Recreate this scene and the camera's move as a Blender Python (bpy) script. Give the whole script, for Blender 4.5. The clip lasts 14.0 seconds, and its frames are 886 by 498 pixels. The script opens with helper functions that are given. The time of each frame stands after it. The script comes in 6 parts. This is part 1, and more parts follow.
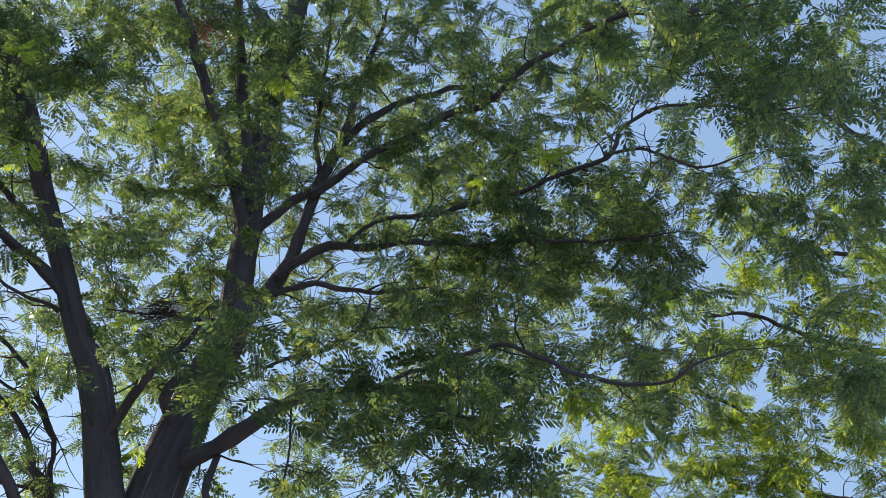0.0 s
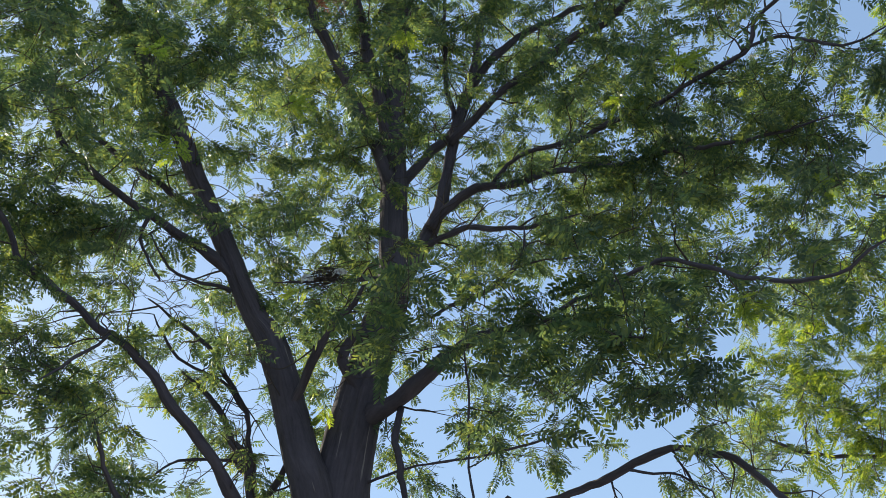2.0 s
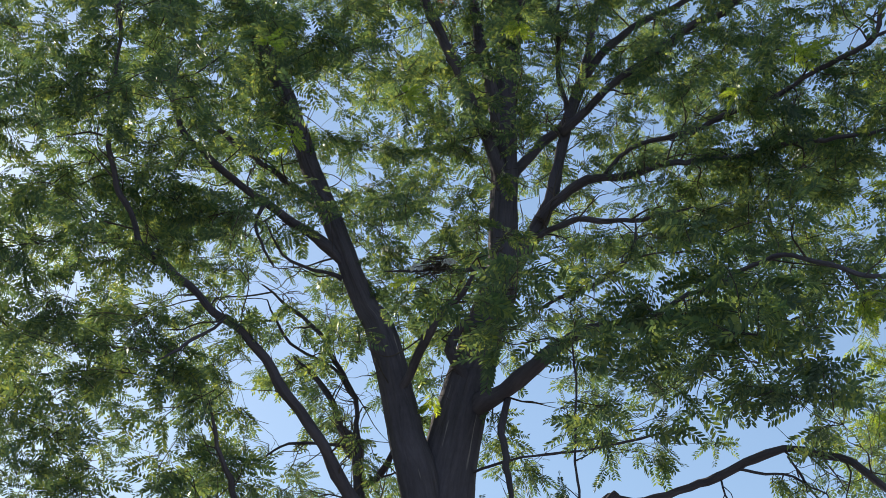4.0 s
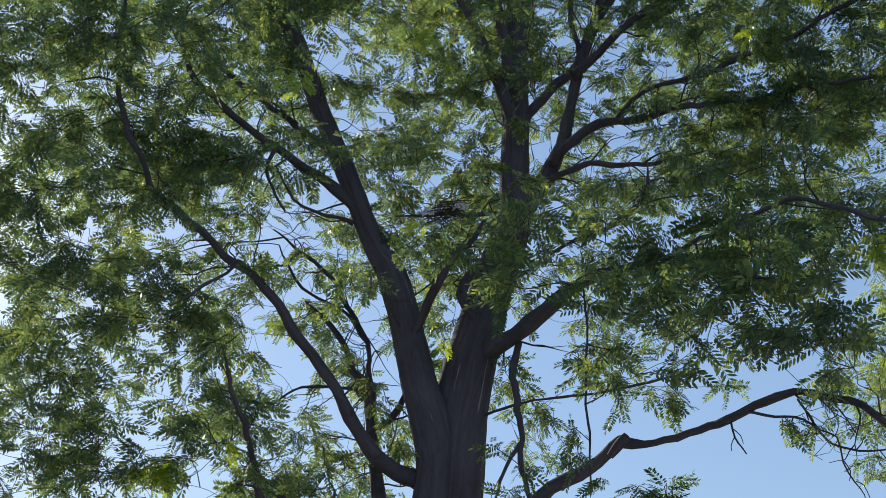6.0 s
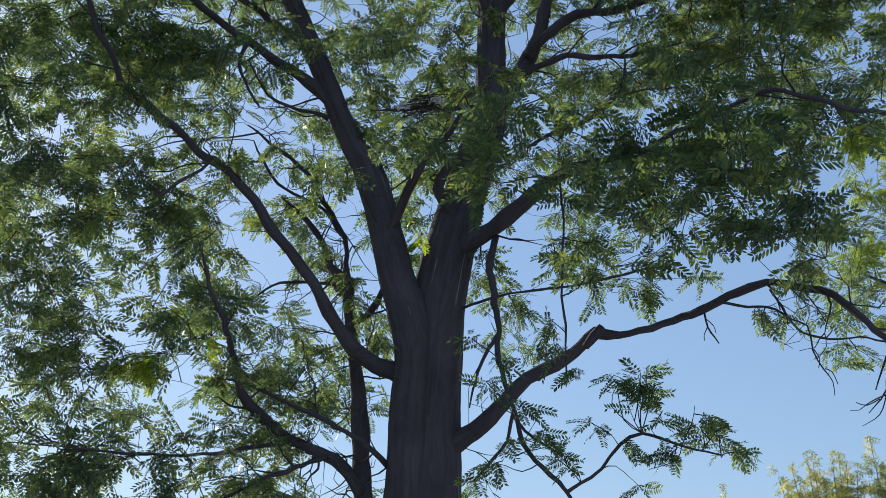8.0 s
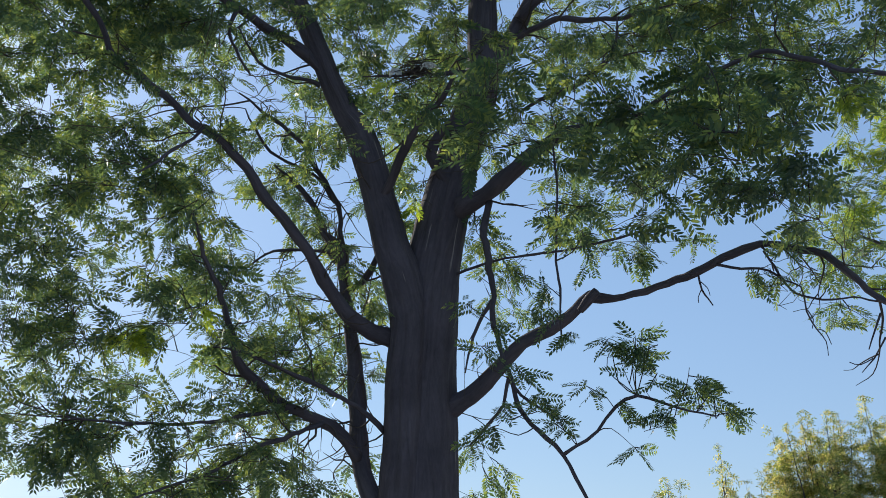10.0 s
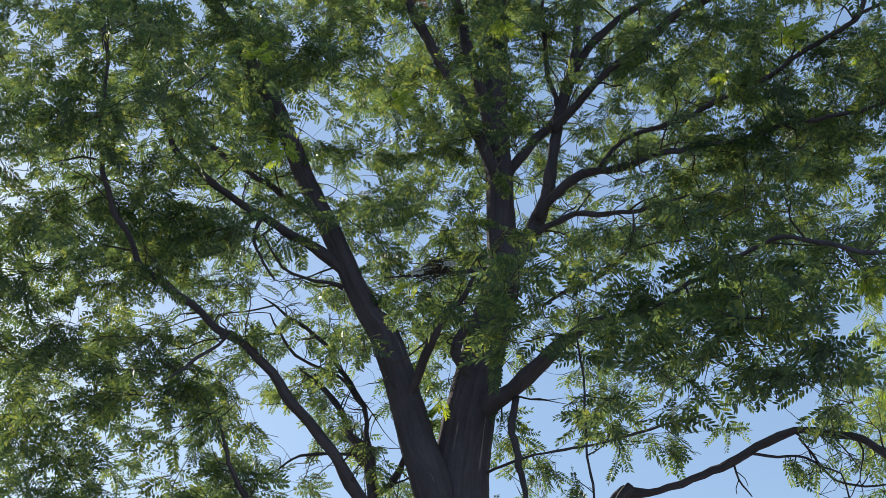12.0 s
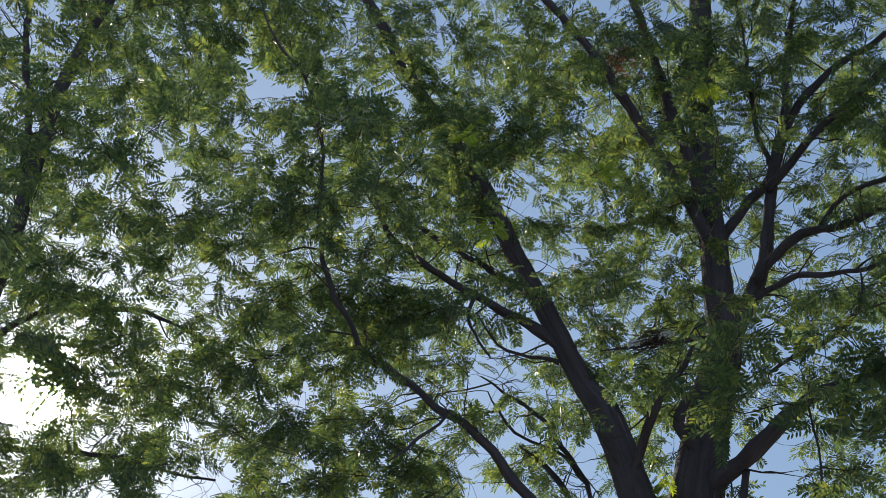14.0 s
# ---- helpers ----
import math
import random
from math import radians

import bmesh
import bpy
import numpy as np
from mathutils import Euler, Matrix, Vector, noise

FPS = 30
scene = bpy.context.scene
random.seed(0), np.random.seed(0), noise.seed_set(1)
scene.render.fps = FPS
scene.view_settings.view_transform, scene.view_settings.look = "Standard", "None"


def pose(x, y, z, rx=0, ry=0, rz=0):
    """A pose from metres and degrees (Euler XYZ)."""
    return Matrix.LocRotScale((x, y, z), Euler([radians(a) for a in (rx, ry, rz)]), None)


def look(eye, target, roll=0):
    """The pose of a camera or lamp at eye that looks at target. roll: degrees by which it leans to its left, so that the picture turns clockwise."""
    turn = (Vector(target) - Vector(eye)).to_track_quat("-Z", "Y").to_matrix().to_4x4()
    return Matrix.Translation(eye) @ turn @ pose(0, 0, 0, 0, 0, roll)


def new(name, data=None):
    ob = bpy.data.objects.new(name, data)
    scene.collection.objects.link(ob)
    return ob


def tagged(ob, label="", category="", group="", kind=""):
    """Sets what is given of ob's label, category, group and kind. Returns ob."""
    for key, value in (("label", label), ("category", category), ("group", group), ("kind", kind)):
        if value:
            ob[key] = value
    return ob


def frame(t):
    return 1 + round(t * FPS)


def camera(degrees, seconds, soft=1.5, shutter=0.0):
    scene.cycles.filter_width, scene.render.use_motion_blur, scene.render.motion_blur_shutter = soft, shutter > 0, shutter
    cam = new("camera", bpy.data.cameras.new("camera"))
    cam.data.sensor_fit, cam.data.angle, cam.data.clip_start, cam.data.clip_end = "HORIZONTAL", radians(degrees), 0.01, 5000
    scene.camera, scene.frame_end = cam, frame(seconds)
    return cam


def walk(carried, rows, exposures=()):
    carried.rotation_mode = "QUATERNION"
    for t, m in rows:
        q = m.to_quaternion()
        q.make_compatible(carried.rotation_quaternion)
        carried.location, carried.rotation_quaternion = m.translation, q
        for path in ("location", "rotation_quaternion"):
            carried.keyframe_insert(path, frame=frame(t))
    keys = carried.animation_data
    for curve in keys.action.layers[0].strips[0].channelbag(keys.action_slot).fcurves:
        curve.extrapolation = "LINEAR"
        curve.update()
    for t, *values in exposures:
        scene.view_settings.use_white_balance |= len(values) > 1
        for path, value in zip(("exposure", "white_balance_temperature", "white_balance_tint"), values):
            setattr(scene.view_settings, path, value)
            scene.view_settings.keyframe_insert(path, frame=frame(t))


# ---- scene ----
EYE = 1.6
cam = camera(44.46, 14.0, soft=0.55)
# seconds, tilt, lean and turn of a camera held by somebody who stands and looks up into the crown
ROWS = [
    (0.0, 123.00, -0.84, -0.54),
    (0.5, 122.94, -0.94, -0.98),
    (1.0, 121.67, -0.44, 0.39),
    (1.5, 120.17, 1.10, 6.64),
    (2.0, 119.80, 2.65, 10.92),
    (2.5, 119.46, 0.57, 11.81),
    (3.0, 119.57, -0.47, 13.62),
    (3.2, 119.58, -0.77, 14.04),
    (5.3, 117.86, -0.57, 17.06),
    (5.5, 117.31, -0.77, 16.87),
    (6.0, 116.44, -1.19, 16.06),
    (6.5, 115.26, -1.43, 15.39),
    (7.0, 113.50, -1.33, 14.79),
    (7.5, 111.71, -0.84, 14.90),
    (8.0, 110.89, -0.25, 15.13),
    (8.5, 109.35, 0.11, 15.16),
    (8.7, 108.75, 0.21, 15.12),
    (11.0, 110.61, 2.02, 15.15),
    (11.5, 116.22, 2.55, 15.60),
    (12.0, 119.54, 2.02, 17.15),
    (12.5, 122.66, 1.10, 18.52),
    (13.0, 123.94, 0.06, 19.25),
    (13.5, 123.62, -1.25, 23.42),
    (14.0, 123.58, -1.21, 28.25),
]
walk(cam, [(t, pose(0, 0, EYE, rx, ry, rz)) for t, rx, ry, rz in ROWS],
     exposures=[(0.0, 0.25, 6950, 10), (3.0, 0.12, 6850, 10), (6.5, -0.08, 6650, 10), (8.0, -0.15, 6450, 10), (8.5, -0.13, 6400, 10), (11.0, -0.1, 6450, 10),
                (12.0, 0.0, 6800, 10), (13.0, -0.05, 6950, 10), (13.5, -0.04, 7000, 10), (14.0, -0.28, 7000, 10)])

# ---- sky and sun ----
SUN = Vector((-0.709, 0.573, 0.411)).normalized()
world = bpy.data.worlds.new("sky")
scene.world = world
world.use_nodes = True
wn, wl = world.node_tree.nodes, world.node_tree.links
back = wn["Background"]
sky = wn.new("ShaderNodeTexSky")
sky.sky_type, sky.sun_disc = "NISHITA", False
sky.sun_elevation, sky.sun_rotation = math.asin(SUN.z), math.atan2(SUN.x, SUN.y)
sky.air_density, sky.dust_density, sky.ozone_density = 1.15, 0.25, 2.2
# the sun itself and the bright sky close round it
towards = wn.new("ShaderNodeTexCoord")
facing = wn.new("ShaderNodeVectorMath")
facing.operation = "DOT_PRODUCT"
facing.inputs[1].default_value = SUN
wl.new(towards.outputs["Generated"], facing.inputs[0])
ahead = wn.new("ShaderNodeMath")
ahead.operation, ahead.inputs[1].default_value = "MAXIMUM", 0.0
wl.new(facing.outputs["Value"], ahead.inputs[0])


def glow(power, strength):
    p = wn.new("ShaderNodeMath")
    p.operation, p.inputs[1].default_value = "POWER", power
    wl.new(ahead.outputs[0], p.inputs[0])
    k = wn.new("ShaderNodeMath")
    k.operation, k.inputs[1].default_value = "MULTIPLY", strength
    wl.new(p.outputs[0], k.inputs[0])
    return k


disc, halo, wide = glow(6000.0, 1500.0), glow(110.0, 6.0), glow(14.0, 1.1)
both = wn.new("ShaderNodeMath")
both.operation = "ADD"
wl.new(disc.outputs[0], both.inputs[0])
haze = wn.new("ShaderNodeMath")
haze.operation = "ADD"
wl.new(halo.outputs[0], haze.inputs[0])
wl.new(wide.outputs[0], haze.inputs[1])
wl.new(haze.outputs[0], both.inputs[1])
total = wn.new("ShaderNodeVectorMath")
total.operation = "ADD"
# a clear, even blue over the whole sky, with the sky model's glow towards the sun on top
even = wn.new("ShaderNodeMix")
even.data_type = "RGBA"
even.inputs[0].default_value = 0.6
even.inputs[7].default_value = (2.1, 3.35, 5.6, 1)
wl.new(sky.outputs[0], even.inputs[6])
wl.new(even.outputs[2], total.inputs[0])
wl.new(both.outputs[0], total.inputs[1])
wl.new(total.outputs[0], back.inputs["Color"])
back.inputs["Strength"].default_value = 0.15
sun = new("sun", bpy.data.lights.new("sun", "SUN"))
sun.data.energy, sun.data.angle, sun.data.color = 5.0, radians(0.53), (1.0, 0.93, 0.82)
sun.matrix_world = look(SUN * 60, (0, 0, 0))


# ---- materials ----
def material(name):
    m = bpy.data.materials.new(name)
    m.use_nodes = True
    return m, m.node_tree.nodes, m.node_tree.links, m.node_tree.nodes["Principled BSDF"]


def ramp(nodes, stops):
    r = nodes.new("ShaderNodeValToRGB")
    while len(r.color_ramp.elements) < len(stops):
        r.color_ramp.elements.new(0.5)
    for e, (at, col) in zip(r.color_ramp.elements, stops):
        e.position, e.color = at, (*col, 1)
    return r


def bark_material(name, dark, light, scale):
    """Dark bark in long shallow furrows with a few pale scars, on UVs in metres (round, along)."""
    m, n, l, b = material(name)
    uv = n.new("ShaderNodeUVMap")

    def streaks(across, along, detail, bend):
        stretch = n.new("ShaderNodeMapping")
        stretch.inputs["Scale"].default_value = (across, along, 1)
        l.new(uv.outputs[0], stretch.inputs[0])
        tex = n.new("ShaderNodeTexNoise")
        tex.inputs["Scale"].default_value, tex.inputs["Detail"].default_value = 1.0, detail
        tex.inputs["Roughness"].default_value, tex.inputs["Distortion"].default_value = 0.62, bend
        l.new(stretch.outputs[0], tex.inputs["Vector"])
        return tex.outputs[0]

    def weigh(a, wa, c, wc):
        first = n.new("ShaderNodeMath")
        first.operation, first.inputs[1].default_value = "MULTIPLY", wa
        l.new(a, first.inputs[0])
        second = n.new("ShaderNodeMath")
        second.operation, second.inputs[1].default_value = "MULTIPLY_ADD", wc
        l.new(c, second.inputs[0])
        l.new(first.outputs[0], second.inputs[2])
        return second.outputs[0]

    furrow = streaks(scale, scale * 0.09, 5, 0.9)
    grain = streaks(scale * 4, scale * 0.8, 6, 0.3)
    co = n.new("ShaderNodeTexCoord")
    blotch = n.new("ShaderNodeTexNoise")
    blotch.inputs["Scale"].default_value, blotch.inputs["Detail"].default_value = 3.5, 5
    l.new(co.outputs["Object"], blotch.inputs["Vector"])
    height = weigh(furrow, 0.7, grain, 0.3)
    tone = weigh(height, 0.65, blotch.outputs[0], 0.35)
    col = ramp(n, [(0.36, dark), (0.5, tuple((a + c) / 2 for a, c in zip(dark, light))), (0.64, light)])
    l.new(tone, col.inputs[0])
    scar = ramp(n, [(0.70, (0, 0, 0)), (0.76, (1, 1, 1))])
    l.new(streaks(scale * 0.9, scale * 0.05, 2, 0.4), scar.inputs[0])
    pale = n.new("ShaderNodeMix")
    pale.data_type = "RGBA"
    l.new(scar.outputs[0], pale.inputs[0])
    l.new(col.outputs[0], pale.inputs[6])
    pale.inputs[7].default_value = (0.26, 0.22, 0.2, 1)
    l.new(pale.outputs[2], b.inputs["Base Color"])
    b.inputs["Roughness"].default_value = 0.92
    b.inputs["Specular IOR Level"].default_value = 0.25
    bump = n.new("ShaderNodeBump")
    bump.inputs["Strength"].default_value, bump.inputs["Distance"].default_value = 0.8, 0.5 / scale
    l.new(height, bump.inputs["Height"])
    l.new(bump.outputs[0], b.inputs["Normal"])
    return m


def leaf_material(name, greens, through_colour, share):
    m, n, l, b = material(name)
    geo = n.new("ShaderNodeNewGeometry")
    col = ramp(n, greens)
    co = n.new("ShaderNodeTexCoord")
    patch = n.new("ShaderNodeTexNoise")
    patch.inputs["Scale"].default_value, patch.inputs["Detail"].default_value = 2.2, 3
    l.new(co.outputs["Object"], patch.inputs["Vector"])
    blend = n.new("ShaderNodeMix")
    blend.inputs[0].default_value = 0.55
    l.new(geo.outputs["Random Per Island"], blend.inputs[2])
    l.new(patch.outputs[0], blend.inputs[3])
    l.new(blend.outputs[0], col.inputs[0])
    l.new(col.outputs[0], b.inputs["Base Color"])
    b.inputs["Roughness"].default_value = 0.36
    b.inputs["Specular IOR Level"].default_value = 0.5
    tint = n.new("ShaderNodeMix")
    tint.data_type, tint.blend_type = "RGBA", "MULTIPLY"
    tint.inputs[0].default_value = 1.0
    l.new(col.outputs[0], tint.inputs[6])
    tint.inputs[7].default_value = (*through_colour, 1)
    thin = n.new("ShaderNodeBsdfTranslucent")
    l.new(tint.outputs[2], thin.inputs[0])
    mix = n.new("ShaderNodeMixShader")
    mix.inputs[0].default_value = share
    l.new(b.outputs[0], mix.inputs[1])
    l.new(thin.outputs[0], mix.inputs[2])
    l.new(mix.outputs[0], n["Material Output"].inputs[0])
    return m


BARK = bark_material("bark", (0.054, 0.045, 0.051), (0.128, 0.107, 0.118), 34)
TWIG_BARK = bark_material("twig_bark", (0.05, 0.038, 0.032), (0.12, 0.095, 0.08), 40)
LEAF = leaf_material("leaf_green", [(0.27, (0.031, 0.056, 0.049)), (0.52, (0.048, 0.080, 0.060)), (0.76, (0.12, 0.145, 0.064))], (4.6, 4.2, 1.6), 0.46)
# lighter, yellower version of the same leaf, with full sun mixed into the colour
LEAF_SUN_TINT = leaf_material("leaf_sun_tint", [(0.27, (0.036, 0.066, 0.034)), (0.48, (0.068, 0.108, 0.038)), (0.72, (0.16, 0.19, 0.055))], (4.4, 4.1, 1.1), 0.48)
# brighter, yellower leaf copy: sun shining through is put into the colour
LEAF_SUNLIT = leaf_material("leaf_sunlit", [(0.3, (0.10, 0.15, 0.045)), (0.7, (0.19, 0.225, 0.055))], (3.6, 3.4, 1.1), 0.58)
LEAF_SEED = leaf_material("leaf_with_seeds", [(0.28, (0.12, 0.175, 0.065)), (0.48, (0.21, 0.265, 0.09)), (0.60, (0.42, 0.39, 0.17)), (0.76, (0.62, 0.53, 0.32))], (2.2, 2.0, 1.0), 0.5)
LEAF_DEAD = leaf_material("leaf_dead", [(0.3, (0.10, 0.045, 0.03)), (0.7, (0.22, 0.11, 0.06))], (1.5, 1.2, 0.9), 0.3)


def scrap_material():
    m, n, l, b = material("pale_scrap")
    co = n.new("ShaderNodeTexCoord")
    a = n.new("ShaderNodeTexNoise")
    a.inputs["Scale"].default_value, a.inputs["Detail"].default_value = 60, 4
    l.new(co.outputs["Object"], a.inputs["Vector"])
    col = ramp(n, [(0.35, (0.32, 0.31, 0.28)), (0.6, (0.62, 0.61, 0.57))])
    l.new(a.outputs[0], col.inputs[0])
    l.new(col.outputs[0], b.inputs["Base Color"])
    b.inputs["Roughness"].default_value = 0.6
    return m


SCRAP = scrap_material()


# the ground is out of view; its pale grey is chosen to brighten leaf undersides
def ground_material():
    m, n, l, b = material("pale_bounce_ground")
    co = n.new("ShaderNodeTexCoord")
    a = n.new("ShaderNodeTexNoise")
    a.inputs["Scale"].default_value, a.inputs["Detail"].default_value = 0.6, 8
    l.new(co.outputs["Object"], a.inputs["Vector"])
    speck = n.new("ShaderNodeTexNoise")
    speck.inputs["Scale"].default_value, speck.inputs["Detail"].default_value = 90, 4
    l.new(co.outputs["Object"], speck.inputs["Vector"])
    both = n.new("ShaderNodeMix")
    both.inputs[0].default_value = 0.35
    l.new(a.outputs[0], both.inputs[2])
    l.new(speck.outputs[0], both.inputs[3])
    col = ramp(n, [(0.3, (0.20, 0.195, 0.185)), (0.5, (0.26, 0.255, 0.24)), (0.7, (0.32, 0.31, 0.295))])
    l.new(both.outputs[0], col.inputs[0])
    l.new(col.outputs[0], b.inputs["Base Color"])
    b.inputs["Roughness"].default_value = 0.9
    return m


# ---- builders ----
def part(name, mesh, mat, parent=None, label=""):
    mesh.materials.append(mat)
    ob = new(name, mesh)
    if parent is not None:
        ob.parent = parent
    return tagged(ob, label)


def spline(points, step):
    """Points along a smooth curve through (x, y, z, radius) rows."""
    p = np.array(points, float)
    p = np.vstack([2 * p[0] - p[1], p, 2 * p[-1] - p[-2]])
    out = []
    for i in range(1, len(p) - 2):
        n = max(2, int(np.linalg.norm(p[i + 1, :3] - p[i, :3]) / step))
        t = (np.arange(n) / n)[:, None]
        a, b, c, d = p[i - 1], p[i], p[i + 1], p[i + 2]
        out.append(0.5 * (2 * b + (c - a) * t + (2 * a - 5 * b + 4 * c - d) * t**2 + (3 * b - a - 3 * c + d) * t**3))
    out.append(p[-2][None])
    out = np.vstack(out)
    out[:, 3] = np.maximum(out[:, 3], 0.0015)
    return out


def tube_arrays(rows, sides, rough, rng):
    """Vertices, quads and UVs of a tapered limb with an uneven skin."""
    n = len(rows)
    c, r = rows[:, :3], rows[:, 3]
    tan = np.gradient(c, axis=0)
    tan /= np.linalg.norm(tan, axis=1)[:, None] + 1e-9
    ref = np.array((0.31, 0.83, 0.46))
    u = np.cross(tan, ref)
    u /= np.linalg.norm(u, axis=1)[:, None] + 1e-9
    v = np.cross(tan, u)
    ang = np.linspace(0, 2 * np.pi, sides, endpoint=False)
    along = np.concatenate([[0], np.cumsum(np.linalg.norm(np.diff(c, axis=0), axis=1))])
    ph = rng.uniform(0, 6.28, 6)
    k = along[:, None]
    wob = 1 + rough * (np.sin(3 * ang + ph[0] + 5 * k) * 0.5 + np.sin(5 * ang + ph[1] - 9 * k) * 0.35
                       + np.sin(2 * ang + ph[2] + 17 * k) * 0.4 + np.sin(ph[3] + 23 * k) * 0.5
                       + np.sin(9 * ang + ph[4] + 3 * np.sin(7 * k)) * 0.35)
    if sides > 24:
        wob = 1 + rough * (np.sin(3 * ang + ph[0] + 2.1 * k) * 0.5 + np.sin(2 * ang + ph[2] + 1.3 * k) * 0.5 + np.sin(5 * ang + ph[1] - 2.7 * k) * 0.3)
        swirl = np.sin(1.9 * k + ph[5]) * 0.16 + np.sin(5.3 * k + ph[0]) * 0.035
        wob = wob + 0.020 * np.sin(7 * (ang + swirl) + 0.5 * np.sin(3 * k + 2 * ang)) + 0.012 * np.sin(12 * ang - 9 * swirl + 1.4 * np.sin(4 * k)) + 0.010 * np.sin(21 * ang + 6 * swirl + 1.2 * np.sin(5 * k))
        wob = wob - 0.10 * np.exp(-((np.mod(ang + 0.4 * swirl - 1.9 + np.pi, 2 * np.pi) - np.pi) / 0.16) ** 2)
    rr = r[:, None] * wob
    verts = c[:, None, :] + rr[..., None] * (np.cos(ang)[None, :, None] * u[:, None, :] + np.sin(ang)[None, :, None] * v[:, None, :])
    i = np.arange(n - 1)[:, None] * sides
    j = np.arange(sides)[None, :]
    j2 = (j + 1) % sides
    quads = np.stack([i + j, i + j2, i + sides + j2, i + sides + j], -1).reshape(-1, 4)
    uu = np.arange(sides + 1) / sides * 2 * np.pi * r.mean()
    U = np.stack(np.broadcast_arrays(uu[None, :], along[:, None]), -1)
    uv = np.stack([U[:-1, :-1], U[:-1, 1:], U[1:, 1:], U[1:, :-1]], 2).reshape(-1, 2)
    return verts.reshape(-1, 3), quads, uv


def mesh_of(name, verts, faces, uv=None):
    """A mesh from arrays; faces: a list of arrays of equal-sided faces."""
    me = bpy.data.meshes.new(name)
    loops = np.concatenate([f.ravel() for f in faces]).astype(np.int32)
    sizes = np.concatenate([np.full(len(f), f.shape[1]) for f in faces])
    me.vertices.add(len(verts))
    me.vertices.foreach_set("co", np.ascontiguousarray(verts, np.float32).ravel())
    me.loops.add(len(loops))
    me.loops.foreach_set("vertex_index", loops)
    me.polygons.add(len(sizes))
    me.polygons.foreach_set("loop_start", np.concatenate([[0], np.cumsum(sizes)[:-1]]).astype(np.int32))
    if uv is not None:
        me.uv_layers.new(name="UVMap").data.foreach_set("uv", np.ascontiguousarray(uv, np.float32).ravel())
    me.update(calc_edges=True)
    me.validate()
    return me


def crooked(rows, rng):
    """The slight bends and swellings that a grown limb has."""
    rows = rows.copy()
    along = np.concatenate([[0], np.cumsum(np.linalg.norm(np.diff(rows[:, :3], axis=0), axis=1))])
    soft = np.minimum(1, np.minimum(along, along[-1] - along) / 0.15)
    for wave, amount in ((0.62, 0.6), (0.27, 0.36), (0.12, 0.2)):
        for axis in range(3):
            rows[:, axis] += soft * amount * np.clip(rows[:, 3], 0.006, 0.016) * np.minimum(1, 0.02 / rows[:, 3]) ** 1.5 * np.sin(6.283 * along / wave + rng.uniform(0, 6.28))
        rows[:, 3] *= 1 + 0.035 * np.minimum(1, 0.02 / rows[:, 3]) * soft * np.sin(6.283 * along / wave * 1.3 + rng.uniform(0, 6.28))
    return rows


def limb_mesh(name, points, sides, step, rough, rng):
    v, q, uv = tube_arrays(crooked(spline(points, step), rng), sides, rough, rng)
    ends = np.array([np.arange(sides)[::-1], len(v) - sides + np.arange(sides)])
    me = mesh_of(name, v, [q, ends], np.vstack([uv, np.zeros((2 * sides, 2))]))
    me.polygons.foreach_set("use_smooth", np.concatenate([np.ones(len(q), bool), np.zeros(2, bool)]))
    return me


def leaf_template(rng, pairs, fine=True, leaflet=0.235, lean=1.10):
    """One feather-shaped leaf, one long: a stalk with two rows of narrow oval leaflets."""
    V, blades = [], []
    sag = rng.uniform(0.04, 0.24)
    bend = rng.uniform(-0.14, 0.14)

    def axis(s):
        return np.array((s, bend * s * s, -sag * s * s))
    for k in range(pairs):
        s = 0.14 + 0.84 * k / (pairs - 1)
        size = leaflet * (0.55 + 0.6 * math.sin(math.pi * (0.18 + 0.68 * k / pairs))) * rng.uniform(0.88, 1.08)
        for side in (1, -1):
            if rng.random() < 0.05:
                continue
            a = lean + rng.uniform(-0.13, 0.13) - 0.4 * k / pairs
            d = np.array((math.cos(a), side * math.sin(a), rng.uniform(-0.3, 0.02)))
            d /= np.linalg.norm(d)
            w = np.cross(d, (rng.uniform(-0.18, 0.18), rng.uniform(-0.18, 0.18), 1.0))
            w *= (0.15 if fine else 0.185) * size / np.linalg.norm(w)
            o = axis(s + rng.uniform(-0.012, 0.012))
            b = len(V)
            if fine:
                V += [o + 0.03 * size * d, o + 0.3 * size * d + w, o + 0.75 * size * d + 0.9 * w, o + size * d,
                      o + 0.75 * size * d - 0.9 * w, o + 0.3 * size * d - w]
            else:
                V += [o + 0.03 * size * d, o + 0.45 * size * d + w, o + size * d, o + 0.45 * size * d - w]
            blades.append(list(range(b, len(V))))
    b = len(V)
    for s, r in ((0, 0.009), (0.5, 0.007), (1.0, 0.003)):
        V += [axis(s) + np.array((0, r, -r)), axis(s) + np.array((0, -r, 0))]
    quads = [[b, b + 1, b + 3, b + 2], [b + 2, b + 3, b + 5, b + 4]]
    return np.array(V), np.array(blades), np.array(quads)


